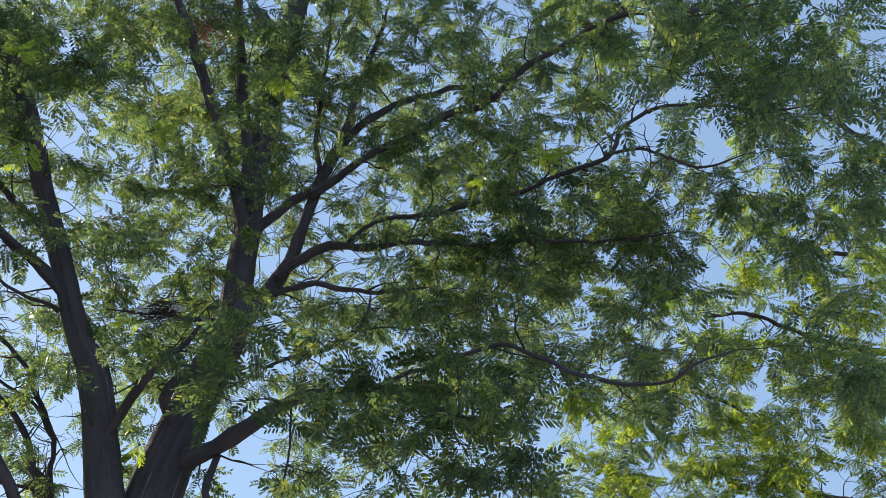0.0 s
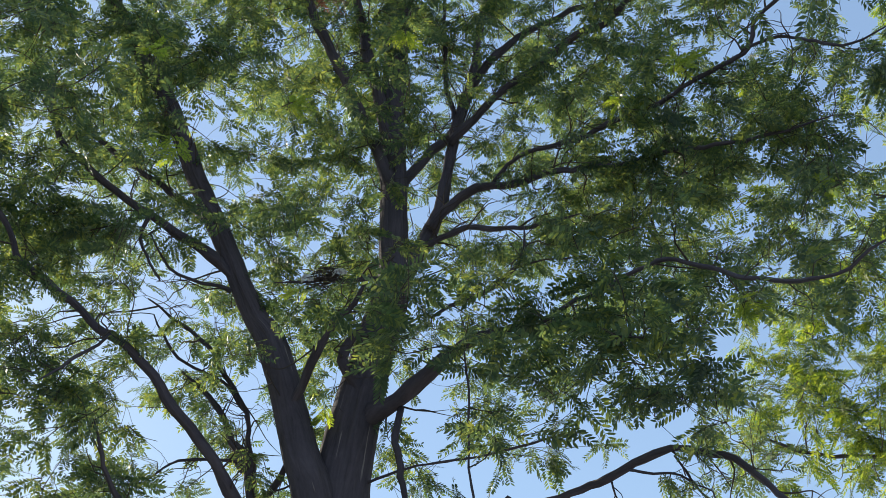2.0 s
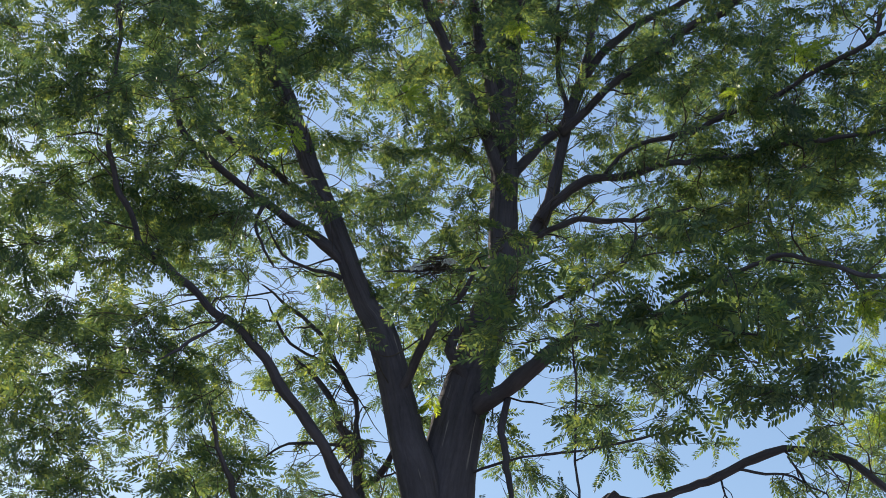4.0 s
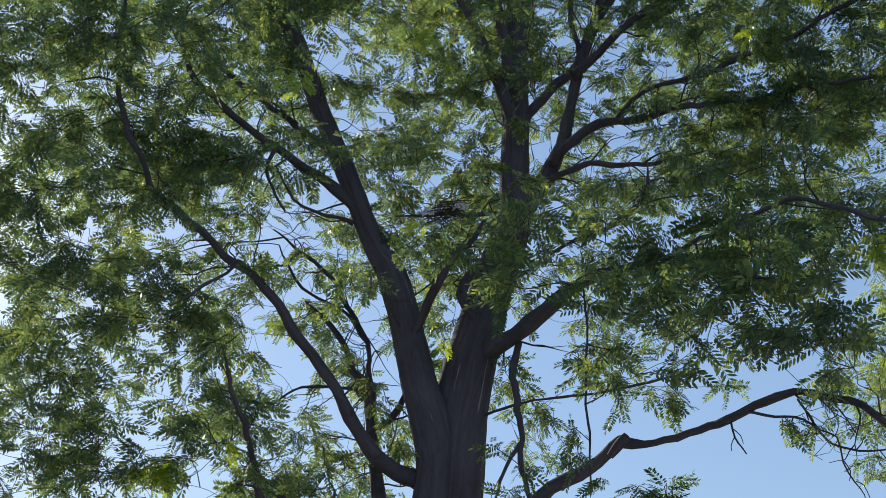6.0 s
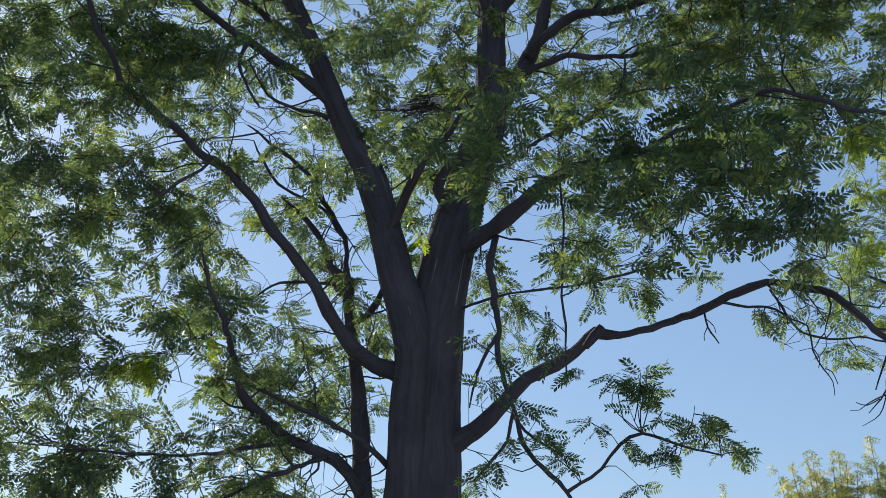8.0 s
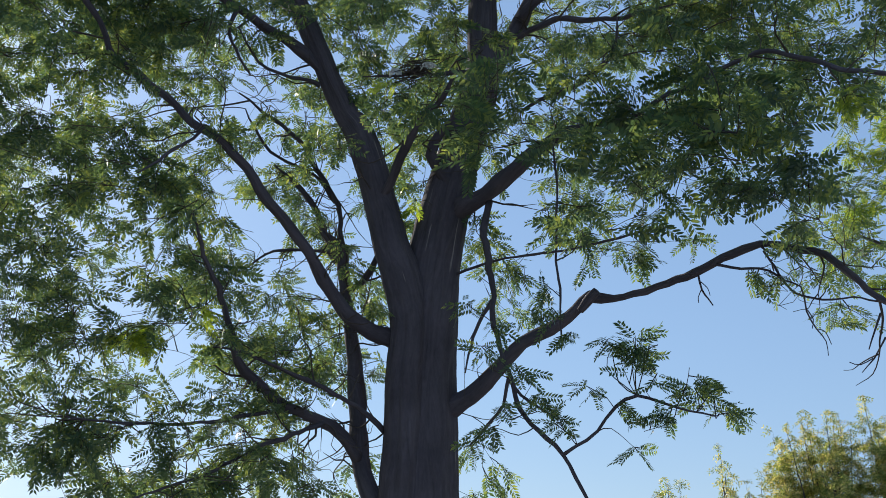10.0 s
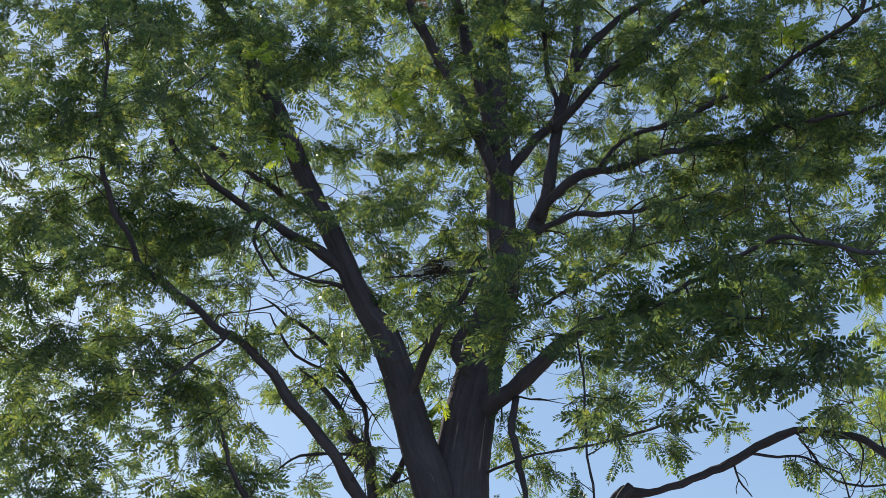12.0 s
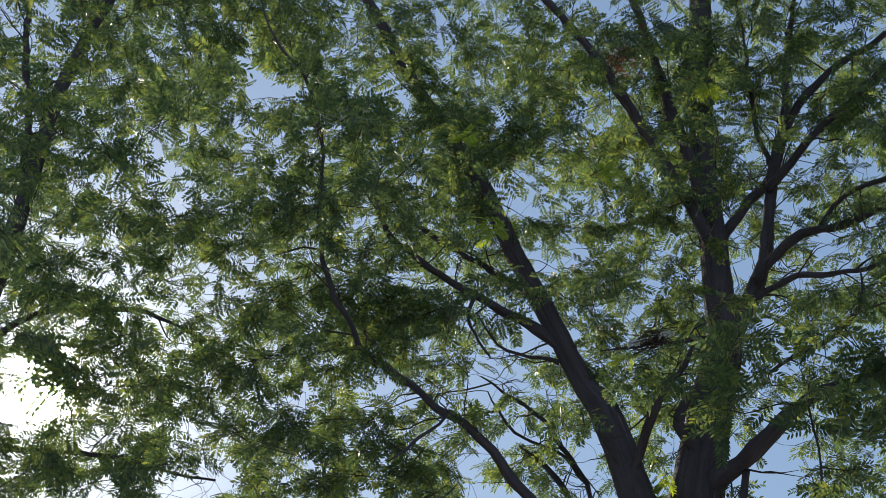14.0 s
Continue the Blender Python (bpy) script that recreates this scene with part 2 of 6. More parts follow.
def scatter(name, templates, places, rng):
    """One mesh of many leaves; places: origin, direction, normal and length."""
    o, d, nrm, size = places
    kind = rng.integers(0, len(templates), len(o))
    side = np.cross(nrm, d)
    side /= np.linalg.norm(side, axis=1)[:, None] + 1e-9
    up = np.cross(d, side)
    V, H, Q, base = [], [], [], 0
    for k, (tv, th, tq) in enumerate(templates):
        pick = np.where(kind == k)[0]
        if not len(pick):
            continue
        v = o[pick, None] + size[pick, None, None] * (tv[None, :, :1] * d[pick, None] + tv[None, :, 1:2] * side[pick, None] + tv[None, :, 2:] * up[pick, None])
        off = base + np.arange(len(pick))[:, None, None] * len(tv)
        H.append((th[None] + off).reshape(-1, th.shape[1]))
        Q.append((tq[None] + off).reshape(-1, 4))
        V.append(v.reshape(-1, 3))
        base += len(pick) * len(tv)
    return mesh_of(name, np.vstack(V), [np.vstack(H), np.vstack(Q)])


def branchlets(bones, rng, every, reach, clear, kinks=5):
    """Thin crooked side branches along the limbs, forking once."""
    made = []
    picks = np.where((bones[:, 3] < 0.06) & (bones[:, 3] > 0.0062) & ~((bones[:, 0] > clear[0]) & (bones[:, 0] < clear[1]) & (bones[:, 2] < clear[2])))[0]
    rng.shuffle(picks)
    for i in picks[: int(len(picks) * 0.08 / every)]:
        if i + 1 >= len(bones):
            continue
        along = bones[i + 1, :3] - bones[i, :3]
        if np.linalg.norm(along) > 0.3:
            continue
        along = along / (np.linalg.norm(along) + 1e-6)
        d = along * 0.7 + rng.normal(0, 0.65, 3) + (0, 0, 0.1)
        d /= np.linalg.norm(d)
        p, thick = bones[i, :3].copy(), min(0.007, bones[i, 3] * 0.5) * rng.uniform(0.6, 1.1)
        rows = [(*p, thick)]
        length = reach * rng.uniform(0.5, 1.4) * min(1.0, 0.25 + bones[i, 3] / 0.018)
        for k in range(kinks):
            d = d + rng.normal(0, 0.36, 3) + (0, 0, -0.03)
            d /= np.linalg.norm(d)
            p = p + d * length / kinks
            rows.append((*p, thick * (1 - 0.8 * (k + 1) / kinks)))
        made.append(spline(rows, 0.028))
        fork = np.array(rows[2 + int(rng.integers(0, 2))][:3])
        e = d + rng.normal(0, 0.7, 3)
        e /= np.linalg.norm(e)
        twig = [(*fork, thick * 0.6)]
        for k in range(4):
            e = e + rng.normal(0, 0.4, 3)
            e /= np.linalg.norm(e)
            fork = fork + e * length * 0.13
            twig.append((*fork, max(0.0015, thick * (0.5 - 0.11 * k))))
        made.append(spline(twig, 0.03))
    return made


def sprout(clumps, bones, rng, leaf, per_area, droop=0.4):
    """Twigs from the nearest limb into each clump, and the leaves along them."""
    twigs, O, D, N, S = [], [], [], [], []
    order = [np.min(np.linalg.norm(bones[:, :3] - np.array(c[:3]), axis=1)) for c in clumps]
    for x, y, z, r in [clumps[i] for i in np.argsort(order, kind="stable")]:
        c = np.array((x, y, z))
        gap = np.linalg.norm(bones[:, :3] - c, axis=1) + 1.8 * np.maximum(0, bones[:, 2] - z - 0.1)
        root = bones[np.argmin(gap)]
        start = root[:3]
        span = np.linalg.norm(c - start)
        thick = min(0.009, 0.002 + 0.0045 * span, root[3] * 0.8)
        joints, stages = [(*start, thick)], 2 + int(span / 0.28)
        for k in range(1, stages):
            f = k / stages
            bend = rng.normal(0, 0.016 + 0.035 * span, 3) * math.sin(math.pi * f)
            joints.append((*(start + (c - start) * f + bend + (0, 0, 0.22 * span * f * (1 - f))), thick * (1 - 0.45 * f)))
        mid = np.array(joints[-1][:3])
        main = spline(joints + [(*c, thick * 0.4), (*(c + (c - mid) * 0.15), 0.0015)], 0.05)
        twigs.append((main, 4))
        if span > 0.35:
            bones = np.vstack([bones, main[2::3]])
        count = int(per_area * r * r * 3.14)
        side_twigs = max(1, count // 9)
        for k in range(side_twigs):
            at = main[int(len(main) * rng.uniform(0.35, 0.98))][:3] if k % 4 else main[int(len(main) * rng.uniform(0.1, 0.6))][:3]
            if np.linalg.norm(at - c) > 1.6 * r:
                at = c + rng.normal(0, 0.35 * r, 3)
            dirn = rng.normal(0, 1, 3)
            dirn[2] = dirn[2] * 0.7 - 0.1
            dirn /= np.linalg.norm(dirn)
            goal = c + dirn * r * rng.uniform(0.45, 1.0)
            sway = rng.normal(0, 0.03, 3)
            st = spline([(*at, 0.0032), (*((at + goal) / 2 + sway + (0, 0, 0.03)), 0.0024), (*goal, 0.0014)], 0.12)
            twigs.append((st, 3))
            run = goal - at
            length = np.linalg.norm(run) + 1e-6
            run = run / length
            m = 9
            for i in range(m):
                s = 0.25 + 0.75 * (i + rng.uniform(0, 0.6)) / m
                p = st[min(len(st) - 1, int(s * (len(st) - 1)))][:3] + rng.normal(0, 0.012, 3)
                across = np.cross(run, (0, 0, 1.0))
                across /= np.linalg.norm(across) + 1e-6
                d = 0.55 * run + (1 if i % 2 else -1) * across * rng.uniform(0.5, 1.1) + rng.normal(0, 0.28, 3)
                d[2] -= droop * rng.uniform(0.2, 1.8)
                d /= np.linalg.norm(d)
                nn = np.array((-0.2, 0.35, 0.75)) + rng.normal(0, 0.42, 3)
                O.append(p), D.append(d), N.append(nn), S.append(leaf * rng.uniform(0.68, 1.18))
    return twigs, (np.array(O), np.array(D), np.array(N), np.array(S))


def scattered(clumps, rng):
    """Each wide clump broken into smaller sprays at uneven places."""
    out = []
    for x, y, z, r in clumps:
        n = 4 if r > 0.3 else 3 if r > 0.2 else 2 if r > 0.13 else 1
        for _ in range(n):
            o = rng.normal(0, 0.55 * r, 3) if n > 1 else (0, 0, 0)
            out.append((x + o[0], y + o[1], z + o[2], r * (0.56, 0.62, 0.75, 1.0)[4 - n]))
    return out


def twig_mesh(name, twigs, rng):
    V, Q, U, base = [], [], [], 0
    for rows, sides in twigs:
        v, q, uv = tube_arrays(rows, sides, 0.05, rng)
        V.append(v), Q.append(q + base), U.append(uv)
        base += len(v)
    return mesh_of(name, np.vstack(V), [np.vstack(Q)], np.vstack(U))


def plant(name, label, limbs, groups, leaf_mat, seed, near=(0, 0, 1.6), single=300, every=0.10, reach=0.38, clear=(9, 9, 0), blade=(8, 10, 0.25), lit_sprays=()):
    """A tree: trunk and limbs as parts, its twigs, single leaves and the rest of the foliage."""
    rng = np.random.default_rng(seed)
    tree = tagged(new(name), label, "tree", "trees far behind" if name == "distant_tree" else "honey locust trees")
    bones = []
    for kind, pts in limbs:
        big, detailed = pts[0][3] > 0.095, single > 0
        me = limb_mesh(kind, pts, (96 if detailed else 24) if big else 16 if pts[0][3] > 0.03 else 8, 0.03 if big else 0.05, 0.07 if big else 0.10, rng)
        part(kind, me, BARK, tree)
        bones.append(spline(pts, 0.08))
    bones = np.vstack([b[b[:, 3] < 0.09] for b in bones])
    side = branchlets(bones, rng, every, reach, clear)
    all_twigs, fine, coarse = [(b, 4) for b in side], [], []
    if side:
        bones = np.vstack([bones] + side)
    for clumps, leaf, per_area, near_by in groups:
        low = [c for c in clumps if c[2] < 8.8]
        high = [c for c in clumps if c[2] >= 8.8]
        if high:
            t, pl = sprout(high, bones, rng, leaf * 1.5, per_area / 2.2)
            all_twigs += t
            coarse.append(pl)
        if not low:
            continue
        t, pl = sprout(scattered(low, rng), bones, rng, leaf, per_area)
        all_twigs += t
        (fine if near_by else coarse).append(pl)
    # a few sprays that look sunlit by their own leaf colour
    for clump, amount in lit_sprays:
        t, pl = sprout([clump], bones, rng, 0.10, amount)
        all_twigs += t
        shapes = [leaf_template(rng, 11) for _ in range(3)]
        part("sunlit_spray", scatter("sunlit_spray", shapes, pl, rng), LEAF_SUNLIT, tree, "leaves coloured bright yellow-green to look sunlit")["kind"] = "stuff"
    part("twig_work", twig_mesh("twig_work", all_twigs, rng), TWIG_BARK, tree)["kind"] = "stuff"
    for lot, detail in ((fine, True), (coarse, False)):
        if not lot:
            continue
        templates = [leaf_template(rng, int(rng.integers(blade[0], blade[1])), detail, blade[2]) for _ in range(8)]
        o, d, n, s = (np.concatenate([p[k] for p in lot]) for k in range(4))
        order = np.argsort(np.linalg.norm(o - np.array(near), axis=1))
        cut = single if detail or not fine else 0
        close, rest = order[:cut], order[cut:]
        part("foliage", scatter("foliage", templates, (o[rest], d[rest], n[rest], s[rest]), rng), leaf_mat, tree)["kind"] = "stuff"
        shared = []
        for tv, th, tq in templates:
            me = mesh_of("leaf", tv, [th, tq])
            me.materials.append(leaf_mat)
            shared.append(me)
        for i in close:
            across = np.cross(n[i], d[i])
            across /= np.linalg.norm(across)
            up = np.cross(d[i], across)
            ob = new("leaf", shared[int(rng.integers(0, len(shared)))])
            ob.parent = tree
            m = Matrix((d[i], across, up)).transposed().to_4x4()
            ob.matrix_basis = Matrix.Translation(o[i]) @ m @ Matrix.Scale(s[i], 4)
    return tree


# ---- ground ----
def ground():
    bm = bmesh.new()
    bmesh.ops.create_circle(bm, cap_ends=True, segments=64, radius=3000)
    me = bpy.data.meshes.new("ground")
    bm.to_mesh(me)
    bm.free()
    ob = part("ground", me, ground_material())
    return tagged(ob, "unseen flat ground, made pale to bounce light up into the trees", "ground", kind="structure")


ground()

# ---- the locust tree: limbs as rows of x, y, z, radius ----
BRANCHES = []
BRANCHES.append(("trunk", [(-1.73, 5.76, -0.12, 0.460), (-1.72, 5.76, 0.10, 0.360), (-1.70, 5.76, 0.60, 0.290), (-1.69, 5.76, 1.40, 0.250), (-1.67, 5.76, 2.21, 0.201), (-1.66, 5.77, 2.61, 0.190), (-1.66, 5.77, 2.93, 0.186), (-1.64, 5.77, 3.23, 0.185), (-1.59, 5.79, 3.61, 0.158), (-1.51, 5.81, 4.00, 0.138), (-1.44, 5.82, 4.29, 0.120), (-1.38, 5.84, 4.51, 0.114), (-1.30, 5.86, 4.77, 0.101), (-1.30, 5.91, 5.20, 0.092), (-1.30, 5.96, 5.72, 0.089), (-1.31, 6.00, 6.24, 0.089), (-1.28, 6.05, 6.68, 0.088), (-1.22, 6.12, 7.46, 0.084), (-1.17, 6.19, 8.25, 0.076), (-1.14, 6.19, 9.05, 0.045), (-1.07, 6.29, 9.75, 0.030), (-0.97, 6.39, 10.45, 0.015)]))
BRANCHES.append(("stem", [(-1.72, 5.74, 0.40, 0.10), (-1.74, 5.68, 1.30, 0.117), (-1.76, 5.63, 2.00, 0.117), (-1.75, 5.63, 2.24, 0.117), (-1.73, 5.63, 2.57, 0.115), (-1.72, 5.63, 2.91, 0.116), (-1.70, 5.63, 3.20, 0.114), (-1.74, 5.61, 3.46, 0.116), (-1.79, 5.59, 3.63, 0.104), (-1.85, 5.57, 3.90, 0.095), (-1.90, 5.55, 4.12, 0.090), (-1.98, 5.52, 4.37, 0.084), (-2.08, 5.48, 4.55, 0.066), (-2.34, 5.36, 5.23, 0.060), (-2.41, 5.29, 5.41, 0.057), (-2.54, 5.12, 5.85, 0.056), (-2.70, 4.96, 6.19, 0.053), (-2.85, 4.79, 6.52, 0.045), (-2.97, 4.64, 6.84, 0.042), (-3.08, 4.49, 7.16, 0.038), (-3.23, 4.29, 7.58, 0.027), (-3.35, 4.11, 7.95, 0.004)]))
BRANCHES.append(("limb", [(-2.19, 5.42, 4.74, 0.019), (-2.26, 5.34, 4.83, 0.037), (-2.43, 5.17, 4.93, 0.029), (-2.56, 5.03, 5.02, 0.026), (-2.71, 4.86, 5.09, 0.022), (-2.83, 4.70, 5.20, 0.019), (-2.92, 4.56, 5.32, 0.017), (-2.95, 4.46, 5.50, 0.014), (-2.92, 4.42, 5.64, 0.004)]))
BRANCHES.append(("limb", [(-2.29, 5.38, 5.06, 0.020), (-2.40, 5.40, 5.21, 0.030), (-2.60, 5.41, 5.39, 0.021), (-2.90, 5.40, 5.66, 0.019), (-3.17, 5.38, 5.92, 0.019), (-3.37, 5.37, 6.20, 0.017), (-3.49, 5.37, 6.39, 0.004)]))
BRANCHES.append(("limb", [(-1.86, 5.55, 3.90, 0.024), (-1.74, 5.44, 4.03, 0.027), (-1.63, 5.35, 4.14, 0.027), (-1.54, 5.27, 4.23, 0.027), (-1.46, 5.21, 4.28, 0.020), (-1.34, 5.13, 4.35, 0.013), (-1.25, 5.05, 4.43, 0.004)]))
BRANCHES.append(("limb", [(-1.47, 5.77, 3.96, 0.022), (-1.51, 5.70, 4.10, 0.039), (-1.56, 5.64, 4.21, 0.035), (-1.51, 5.61, 4.32, 0.028), (-1.44, 5.59, 4.38, 0.016), (-1.39, 5.58, 4.43, 0.004)]))
BRANCHES.append(("limb", [(-1.52, 5.80, 3.83, 0.032), (-1.39, 5.72, 3.90, 0.061), (-1.30, 5.68, 3.92, 0.049), (-1.19, 5.62, 3.95, 0.048), (-1.04, 5.52, 4.01, 0.045), (-0.89, 5.41, 4.07, 0.037), (-0.74, 5.31, 4.09, 0.029), (-0.55, 5.19, 4.06, 0.022), (-0.33, 5.03, 3.98, 0.016), (-0.08, 4.82, 3.82, 0.012), (0.14, 4.60, 3.66, 0.004)]))
BRANCHES.append(("limb", [(-1.23, 5.67, 3.89, 0.021), (-1.25, 5.63, 3.76, 0.021), (-1.23, 5.59, 3.61, 0.021), (-1.21, 5.54, 3.39, 0.017), (-1.18, 5.48, 3.15, 0.015), (-1.13, 5.43, 2.95, 0.012), (-1.09, 5.38, 2.79, 0.012), (-1.01, 5.33, 2.59, 0.012), (-0.88, 5.30, 2.47, 0.012), (-0.81, 5.27, 2.36, 0.010), (-0.70, 5.20, 2.15, 0.008), (-0.66, 5.16, 2.02, 0.004)]))
BRANCHES.append(("limb", [(-0.79, 5.14, 2.35, 0.010), (-0.72, 5.13, 2.39, 0.008), (-0.62, 5.12, 2.45, 0.008), (-0.53, 5.09, 2.55, 0.008), (-0.42, 5.07, 2.60, 0.008), (-0.24, 5.04, 2.53, 0.006), (-0.07, 5.00, 2.47, 0.004)]))
BRANCHES.append(("limb", [(-1.67, 5.80, 2.64, 0.045), (-1.54, 5.78, 2.72, 0.067), (-1.43, 5.78, 2.77, 0.058), (-1.34, 5.77, 2.82, 0.047), (-1.20, 5.74, 2.95, 0.044), (-1.07, 5.72, 3.06, 0.037), (-0.91, 5.69, 3.11, 0.036), (-0.77, 5.66, 3.20, 0.033), (-0.68, 5.64, 3.27, 0.033), (-0.55, 5.62, 3.24, 0.020), (-0.37, 5.58, 3.25, 0.020), (-0.22, 5.54, 3.28, 0.020), (-0.07, 5.49, 3.33, 0.022), (0.08, 5.44, 3.37, 0.022), (0.22, 5.39, 3.38, 0.019), (0.40, 5.31, 3.32, 0.019), (0.54, 5.24, 3.24, 0.019), (0.62, 5.18, 3.11, 0.016), (0.70, 5.12, 2.99, 0.014), (0.85, 5.01, 2.82, 0.010), (0.94, 4.91, 2.62, 0.004)]))
BRANCHES.append(("twig", [(-0.1, 5.5, 3.29, 0.006), (-0.09, 5.5, 3.21, 0.005), (-0.06, 5.5, 3.16, 0.004), (-0.04, 5.49, 3.12, 0.003)]))
BRANCHES.append(("twig", [(-0.09, 5.49, 3.21, 0.003), (-0.11, 5.49, 3.17, 0.0025), (-0.11, 5.49, 3.14, 0.002)]))
BRANCHES.append(("twig", [(-0.09, 5.49, 3.25, 0.003), (-0.06, 5.48, 3.21, 0.0025), (-0.05, 5.48, 3.17, 0.002)]))
BRANCHES.append(("twig", [(-0.04, 5.49, 3.34, 0.004), (0.02, 5.44, 3.31, 0.0075), (0.11, 5.42, 3.28, 0.0071), (0.2, 5.4, 3.27, 0.0067), (0.29, 5.39, 3.22, 0.0063), (0.35, 5.39, 3.13, 0.0059), (0.44, 5.37, 3.08, 0.0056), (0.52, 5.35, 3.06, 0.0052), (0.61, 5.32, 3.06, 0.0048), (0.68, 5.29, 3.03, 0.0044), (0.81, 5.26, 2.99, 0.004)]))
BRANCHES.append(("twig", [(0.23, 5.38, 3.35, 0.0065), (0.27, 5.38, 3.27, 0.0059), (0.31, 5.38, 3.19, 0.0052), (0.38, 5.36, 3.14, 0.0046), (0.4, 5.37, 3.02, 0.0039), (0.44, 5.37, 2.93, 0.0033), (0.47, 5.36, 2.86, 0.0026), (0.47, 5.35, 2.79, 0.002)]))
BRANCHES.append(("twig", [(0.44, 5.34, 2.92, 0.003), (0.47, 5.33, 2.9, 0.0025), (0.49, 5.34, 2.84, 0.002)]))
BRANCHES.append(("twig", [(0.4, 5.34, 3.02, 0.003), (0.42, 5.33, 2.97, 0.0025), (0.41, 5.32, 2.92, 0.002)]))
BRANCHES.append(("twig", [(0.39, 5.34, 3.31, 0.0045), (0.44, 5.33, 3.22, 0.0032), (0.47, 5.31, 3.14, 0.002)]))
BRANCHES.append(("twig", [(0.44, 5.34, 3.23, 0.003), (0.47, 5.34, 3.21, 0.002)]))
BRANCHES.append(("twig", [(0.2, 5.41, 3.27, 0.004), (0.17, 5.39, 3.2, 0.003), (0.13, 5.36, 3.2, 0.002)]))
BRANCHES.append(("twig", [(0.17, 5.4, 3.21, 0.003), (0.15, 5.37, 3.17, 0.002)]))
BRANCHES.append(("twig", [(0.27, 5.41, 3.25, 0.004), (0.26, 5.36, 3.29, 0.003), (0.28, 5.33, 3.3, 0.002)]))
BRANCHES.append(("twig", [(0.72, 5.28, 2.96, 0.006), (0.68, 5.26, 2.87, 0.0045), (0.64, 5.23, 2.78, 0.003)]))
BRANCHES.append(("twig", [(0.73, 5.31, 2.85, 0.005), (0.66, 5.29, 2.75, 0.0035), (0.6, 5.26, 2.68, 0.002)]))
BRANCHES.append(("twig", [(0.66, 5.29, 2.75, 0.003), (0.6, 5.28, 2.72, 0.0025), (0.55, 5.25, 2.73, 0.002)]))
BRANCHES.append(("twig", [(0.46, 5.3, 3.06, 0.003), (0.49, 5.28, 3.09, 0.0025), (0.48, 5.27, 3.11, 0.002)]))
BRANCHES.append(("twig", [(0.56, 5.28, 3.04, 0.003), (0.58, 5.29, 3.01, 0.0025), (0.59, 5.29, 2.98, 0.002)]))
BRANCHES.append(("limb", [(-1.32, 5.85, 4.58, 0.041), (-1.22, 5.91, 4.89, 0.057), (-1.10, 5.96, 5.13, 0.051), (-1.01, 6.00, 5.37, 0.044), (-0.93, 6.05, 5.75, 0.037), (-0.87, 6.09, 6.09, 0.038), (-0.80, 6.12, 6.34, 0.030), (-0.71, 6.16, 6.71, 0.027), (-0.62, 6.21, 7.23, 0.025), (-0.55, 6.24, 7.53, 0.019), (-0.46, 6.28, 8.10, 0.004)]))
BRANCHES.append(("limb", [(-0.91, 6.03, 5.92, 0.033), (-0.80, 5.98, 6.00, 0.029), (-0.49, 5.86, 6.16, 0.025), (-0.22, 5.74, 6.26, 0.025), (0.04, 5.61, 6.32, 0.025), (0.23, 5.52, 6.33, 0.021), (0.49, 5.35, 6.46, 0.021), (0.66, 5.23, 6.53, 0.021), (0.94, 5.03, 6.57, 0.018), (1.19, 4.83, 6.52, 0.018), (1.46, 4.58, 6.27, 0.012), (1.74, 4.26, 6.02, 0.004)]))
BRANCHES.append(("limb", [(-1.30, 5.96, 5.45, 0.024), (-1.22, 6.02, 5.67, 0.036), (-1.07, 6.09, 5.90, 0.033), (-0.91, 6.17, 6.10, 0.034), (-0.77, 6.24, 6.48, 0.031), (-0.62, 6.31, 6.81, 0.032), (-0.40, 6.38, 7.03, 0.028), (-0.22, 6.43, 7.18, 0.025), (0.05, 6.49, 7.32, 0.022), (0.31, 6.53, 7.40, 0.016), (0.60, 6.57, 7.64, 0.004)]))
BRANCHES.append(("limb", [(-1.06, 5.91, 5.19, 0.031), (-0.99, 5.89, 5.26, 0.031), (-0.85, 5.88, 5.37, 0.031), (-0.67, 5.86, 5.42, 0.027), (-0.49, 5.83, 5.38, 0.024), (-0.30, 5.80, 5.41, 0.020), (0.02, 5.74, 5.37, 0.018), (0.30, 5.66, 5.31, 0.015), (0.51, 5.60, 5.31, 0.015), (1.00, 5.41, 5.19, 0.010), (1.37, 5.22, 5.14, 0.004)]))
BRANCHES.append(("limb", [(-0.63, 5.87, 5.43, 0.015), (-0.51, 5.83, 5.54, 0.015), (-0.24, 5.77, 5.59, 0.015), (0.16, 5.66, 5.61, 0.018), (0.37, 5.59, 5.63, 0.018), (0.62, 5.49, 5.69, 0.015), (0.86, 5.39, 5.71, 0.015), (1.03, 5.30, 5.78, 0.015), (1.07, 5.25, 5.90, 0.013), (1.16, 5.20, 5.94, 0.013), (1.36, 5.08, 5.97, 0.012), (1.56, 4.95, 5.88, 0.010), (1.79, 4.78, 5.69, 0.010), (2.03, 4.57, 5.56, 0.004)]))
BRANCHES.append(("limb", [(0.95, 5.11, 5.61, 0.012), (1.14, 5.00, 5.57, 0.009), (1.30, 4.89, 5.41, 0.009), (1.45, 4.77, 5.27, 0.007), (1.63, 4.62, 5.25, 0.004)]))
BRANCHES.append(("limb", [(-1.08, 5.90, 5.05, 0.023), (-1.00, 5.87, 5.08, 0.020), (-0.82, 5.81, 5.08, 0.020), (-0.56, 5.72, 5.01, 0.015), (-0.35, 5.63, 4.94, 0.012), (-0.08, 5.50, 4.90, 0.004)]))
